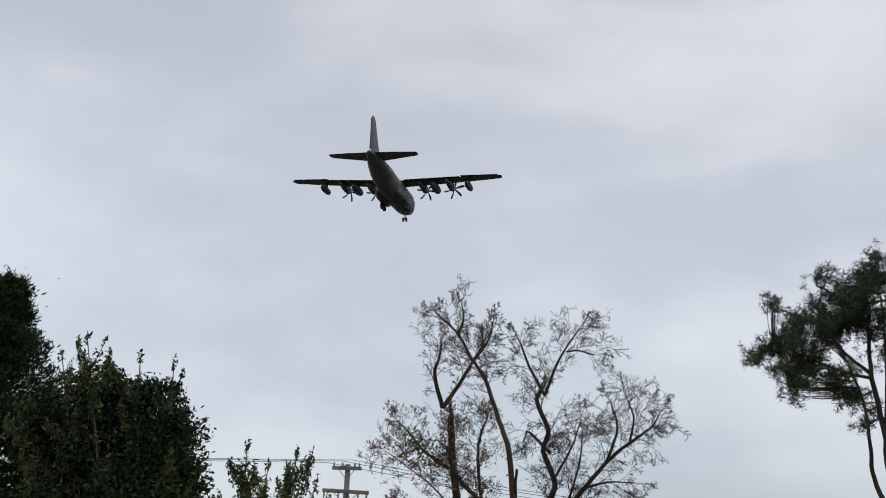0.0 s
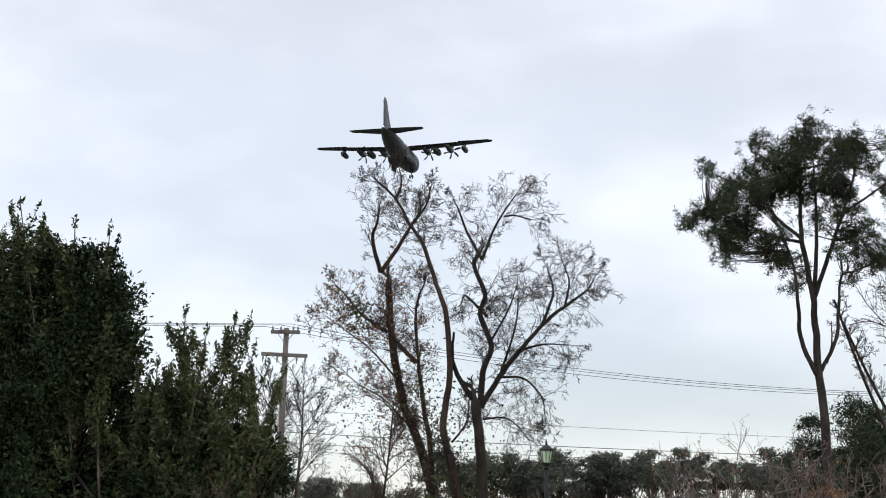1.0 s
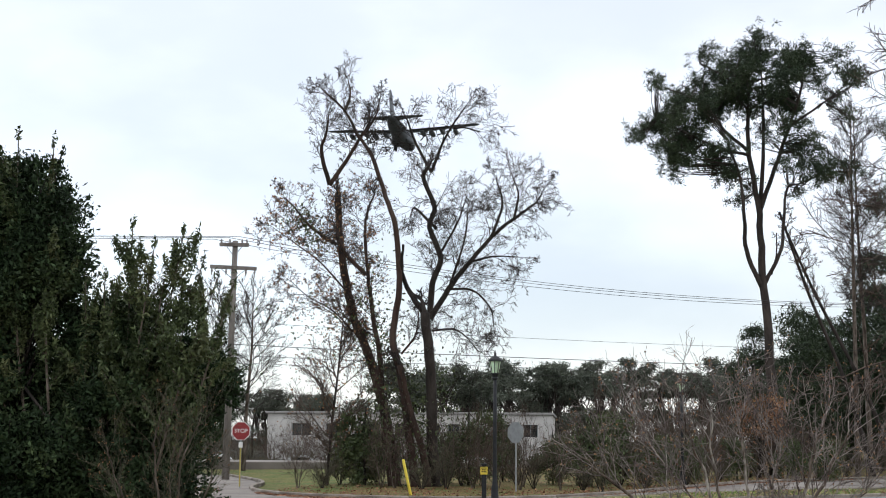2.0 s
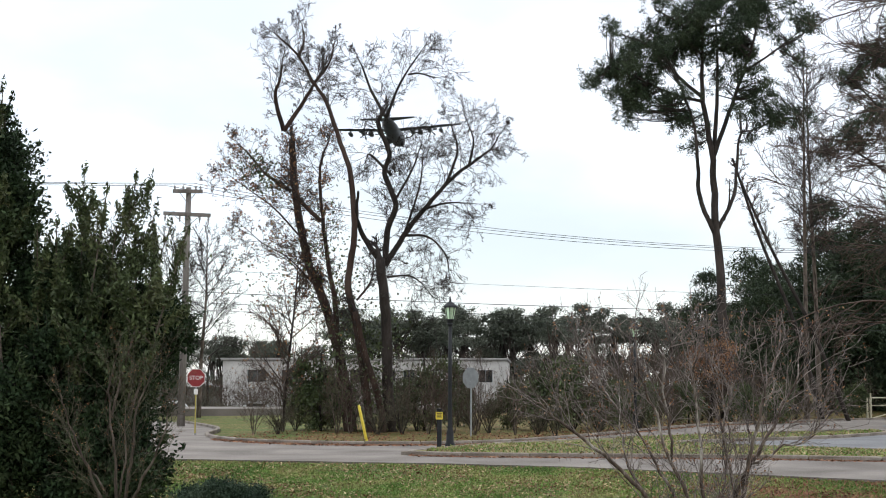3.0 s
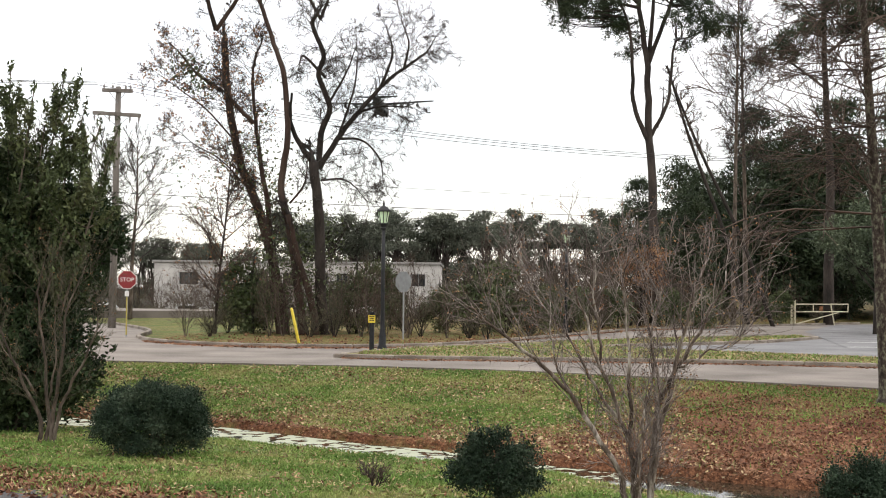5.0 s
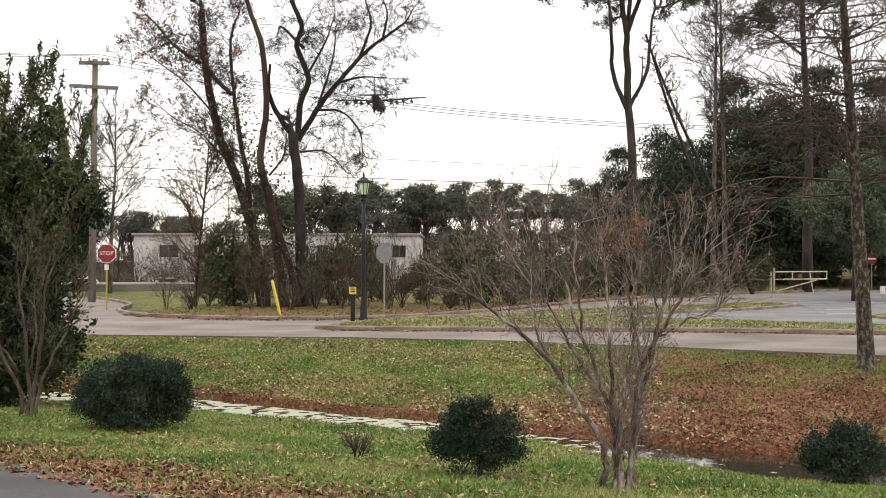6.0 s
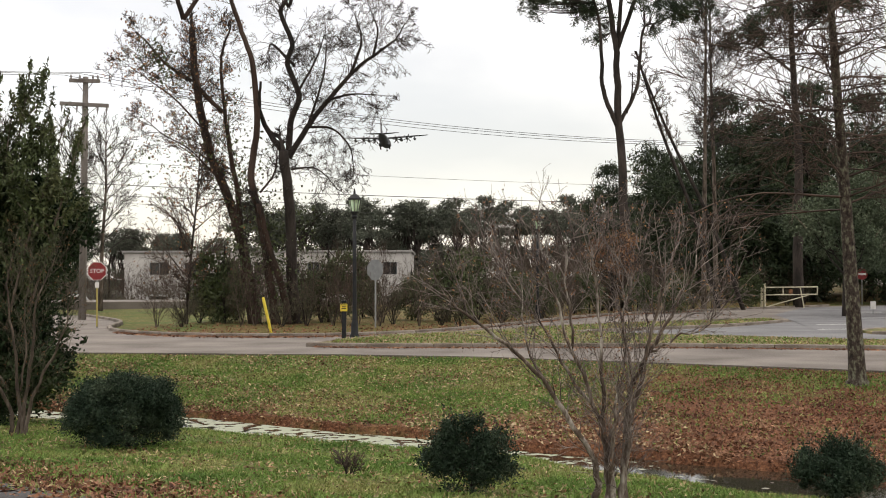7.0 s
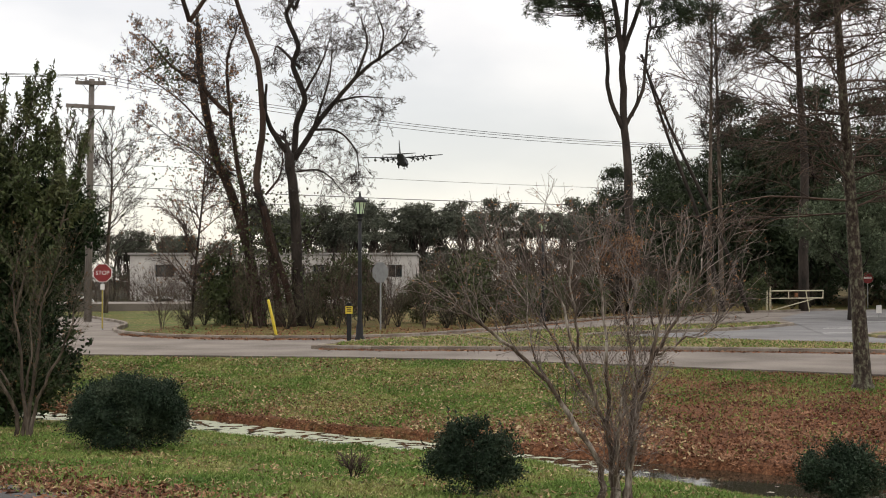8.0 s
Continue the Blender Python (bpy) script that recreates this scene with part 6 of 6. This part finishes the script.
def aircraft():
    root = thing("cargo_aircraft", "grey four-engined turboprop cargo aircraft with its wheels down", "aircraft")
    g = Geo()
    body = [(11.0, -0.75, 0.12, 0.12), (10.8, -0.72, 0.6, 0.5), (10.2, -0.62, 1.1, 0.95), (9.2, -0.4, 1.55, 1.45), (8.0, -0.1, 1.9, 1.95), (6.5, 0, 2.12, 2.15), (3, 0, 2.16, 2.18), (0, 0, 2.16, 2.18),
            (-4.5, 0, 2.16, 2.18), (-7, 0.25, 2.15, 1.95), (-10, 0.75, 2.1, 1.5), (-13, 1.25, 1.75, 1.0), (-16, 1.65, 1.2, 0.6), (-18, 1.85, 0.7, 0.34), (-18.9, 1.95, 0.3, 0.14)]
    g.loft([ring_at(y, z, a, b, 24, 2.15) for y, z, a, b in body])
    fus = part("fuselage", g, AIR_GREY, root, smooth=True)
    g = Geo()
    g.loft([ring_at(y, z, a, b, 16, 2.3) for y, z, a, b in ((9.55, 0.5, 0.9, 0.25), (9.2, 0.75, 1.25, 0.4), (8.2, 1.25, 1.55, 0.5), (7.6, 1.6, 1.4, 0.42))])
    part("windscreen", g, GLASS_DARK, fus)
    for sx in (-1, 1):
        # wings, with ailerons and flaps as pieces of their own
        g = Geo()
        g.loft([wing_ring(sx * x, le, te, z, t) for x, le, te, z, t in ((1.2, 2.3, -1.6, 1.85, 0.95), (5.5, 2.2, -1.55, 2.05, 0.85), (10.5, 2.0, -1.4, 2.28, 0.7), (16, 1.6, -1.0, 2.52, 0.5), (19.8, 1.2, -0.75, 2.68, 0.32), (20.2, 0.6, -0.6, 2.7, 0.12))])
        w = part("wing", g, AIR_GREY, root)
        g = Geo()
        g.loft([wing_ring(sx * x, le, te, z, t) for x, le, te, z, t in ((2.3, -1.45, -3.0, 1.6, 0.25), (12.6, -1.25, -2.45, 2.12, 0.2))])
        part("flap", g, AIR_DARK, w)
        g = Geo()
        g.loft([wing_ring(sx * x, le, te, z, t) for x, le, te, z, t in ((12.8, -1.15, -2.2, 2.36, 0.16), (19.6, -0.7, -1.4, 2.66, 0.1))])
        part("aileron", g, AIR_DARK, w)
        # tailplane
        g = Geo()
        g.loft([wing_ring(sx * x, le, te, z, t) for x, le, te, z, t in ((0.3, -12.6, -17.9, 2.05, 0.55), (4, -13.7, -17.5, 2.15, 0.4), (7.6, -14.8, -17.0, 2.22, 0.22), (8.0, -15.4, -16.8, 2.23, 0.1))])
        part("tailplane", g, AIR_GREY, root)
        # wheel fairing and main wheels
        g = Geo()
        g.loft([ring_at(y, -1.35, a, b, 14, 2.6) for y, a, b in ((3.4, 0.1, 0.15), (2.6, 0.6, 0.65), (1, 0.85, 0.85), (-3, 0.85, 0.85), (-4.6, 0.55, 0.6), (-5.6, 0.1, 0.12))])
        part("wheel_fairing", g, AIR_GREY, root, smooth=True, at=pose(sx * 1.95, 0, 0))
        for y in (0.45, -1.15):
            g = Geo()
            g.tube([Vector((sx * 2.05, y, -1.7)), Vector((sx * 2.05, y, -2.75))], 0.12, 0.1, 8)
            leg = part("gear_leg", g, METAL_GREY, root)
            g = Geo()
            revolve(g, [(0.3, -0.24), (0.66, -0.2), (0.7, 0), (0.66, 0.2), (0.3, 0.24)], 18, pose(sx * 2.1, y, -2.75, 0, 90))
            part("wheel", g, RUBBER, leg)
        g = Geo()
        revolve(g, [(0.15, -0.13), (0.42, -0.11), (0.48, 0), (0.42, 0.11), (0.15, 0.13)], 16, pose(sx * 0.3, 8.1, -3.0, 0, 90))
        part("nose_wheel", g, RUBBER, root)
        # engines
        for x, z in ((5.0, 1.75), (10.2, 2.0)):
            g = Geo()
            g.loft([ring_at(y, zz, a, b, 14) for y, zz, a, b in ((4.7, 0.0, 0.42, 0.42), (4.2, -0.15, 0.55, 0.68), (3, -0.25, 0.62, 0.85), (1.5, -0.25, 0.62, 0.8), (-0.6, -0.3, 0.5, 0.5), (-1.9, -0.42, 0.28, 0.28))])
            n = part("nacelle", g, AIR_GREY, root, smooth=True, at=pose(sx * x, 0, z))
            g = Geo()
            revolve(g, [(0.24, 0), (0.24, -0.5), (0.2, -0.52)], 12, pose(0, -1.8, -0.42, 90))
            part("exhaust", g, AIR_DARK, n)
            prop = new("propeller")
            prop.parent, prop.matrix_basis = root, pose(sx * x, 4.9, z)
            PROPS.append((prop, sx * x, z))
            g = Geo()
            revolve(g, [(0.42, 0.25), (0.42, 0.0), (0.34, -0.4), (0.18, -0.7), (0.03, -0.82)], 14, pose(0, 0, 0, 90))
            part("spinner", g, AIR_DARK, prop)
            for k in range(6):
                g = Geo()
                sec = [(0.35, 0.14, 0.1, 0.8), (0.8, 0.2, 0.06, 0.7), (1.4, 0.25, 0.04, 0.55), (1.85, 0.22, 0.025, 0.4), (2.07, 0.1, 0.015, 0.35)]
                rings = []
                for rad, wd, th, tw in sec:
                    cc, ss = math.cos(tw), math.sin(tw)
                    sweep = 0.12 * max(0, rad - 1.0) ** 2
                    rings.append([((a * cc - b * ss) + sweep, a * ss + b * cc, rad) for a, b in ((-wd, 0), (0, th), (wd, 0), (0, -th))])
                g.loft(rings)
                part("blade", g, AIR_DARK, prop, at=pose(0, 0.2, 0, 0, 60 * k, 0))
        # drop tank between the engines, refuelling pod outboard
        for nm, x, z, ln, rr in (("drop_tank", 7.6, 0.95, 4.8, 0.72), ("refuelling_pod", 13.9, 1.15, 4.2, 0.6)):
            g = Geo()
            g.loft([ring_at(u * ln, 0, rr * k, rr * k, 14) for u, k in ((0.62, 0.05), (0.56, 0.45), (0.42, 0.85), (0.2, 1), (-0.2, 1), (-0.45, 0.75), (-0.6, 0.35), (-0.66, 0.05))])
            t = part(nm, g, AIR_GREY, root, smooth=True, at=pose(sx * x, 0.8, z))
            g = Geo()
            g.box(-0.12, -1.0, rr * 0.8, 0.12, 0.9, rr + 0.75, bevel=0.05)
            part("pylon", g, AIR_GREY, t)
    g = Geo()
    g.tube([Vector((0, 8.3, -1.6)), Vector((0, 8.1, -3.0))], 0.12, 0.09, 8)
    part("nose_leg", g, METAL_GREY, root)
    # fin with dorsal fillet
    g = Geo()

    def fin_ring(z, le, te, t):
        return [(0, le, z), (t, le - (le - te) * 0.3, z), (t * 0.6, le - (le - te) * 0.75, z), (0, te, z), (-t * 0.6, le - (le - te) * 0.75, z), (-t, le - (le - te) * 0.3, z)]
    g.loft([fin_ring(*q) for q in ((1.6, -8.0, -17.6, 0.4), (2.7, -10.8, -17.7, 0.36), (5, -13.2, -17.9, 0.28), (8.4, -15.4, -18.0, 0.18), (8.95, -16.4, -17.9, 0.08))])
    part("fin", g, AIR_GREY, root)
    g = Geo()
    g.loft([fin_ring(*q) for q in ((2.6, -17.72, -18.7, 0.1), (8.3, -18.02, -18.6, 0.06))])
    part("rudder", g, AIR_DARK, root)
    return root


PROPS = []
plane = aircraft()


def motions():
    """The aircraft flies away and sinks towards its landing; its propellers turn."""
    rows = []
    for t, x, y, z, yaw, pitch, roll in FLIGHT:
        rows.append((t, pose(x, y, z, 0, 0, yaw) @ pose(0, 0, 0, pitch) @ pose(0, 0, 0, 0, roll)))
    walk(plane, rows)
    for prop, x, z in PROPS:
        walk(prop, [(k / 10, pose(x, 4.9, z, 0, 48.0 * k + x * 7, 0)) for k in range(81)])


# seconds, place, heading, nose-up and bank of the aircraft
FLIGHT = [
    (0.0, -53.8, 222.7, 87.2, -1.39, 3.85, 1.4),
    (0.5, -51.8, 250.2, 85.5, -2.55, 3.24, 0.4),
    (1.0, -49.8, 277.6, 83.8, -3.20, 3.42, -0.45),
    (2.0, -45.6, 332.6, 80.6, -2.82, 2.03, -1.2),
    (3.0, -41.5, 387.5, 77.4, -2.44, 0.64, -1.51),
    (4.0, -37.3, 442.4, 74.3, -2.84, 0.02, -1.28),
    (5.0, -33.1, 497.3, 71.3, -3.24, -0.40, -1.05),
    (6.0, -28.8, 552.1, 68.3, -3.5, -0.60, -1.3),
    (7.0, -24.5, 607.0, 65.4, -3.7, -0.70, -1.6),
    (8.0, -20.2, 652.0, 61.8, -3.5, -0.50, -1.8),
]
motions()
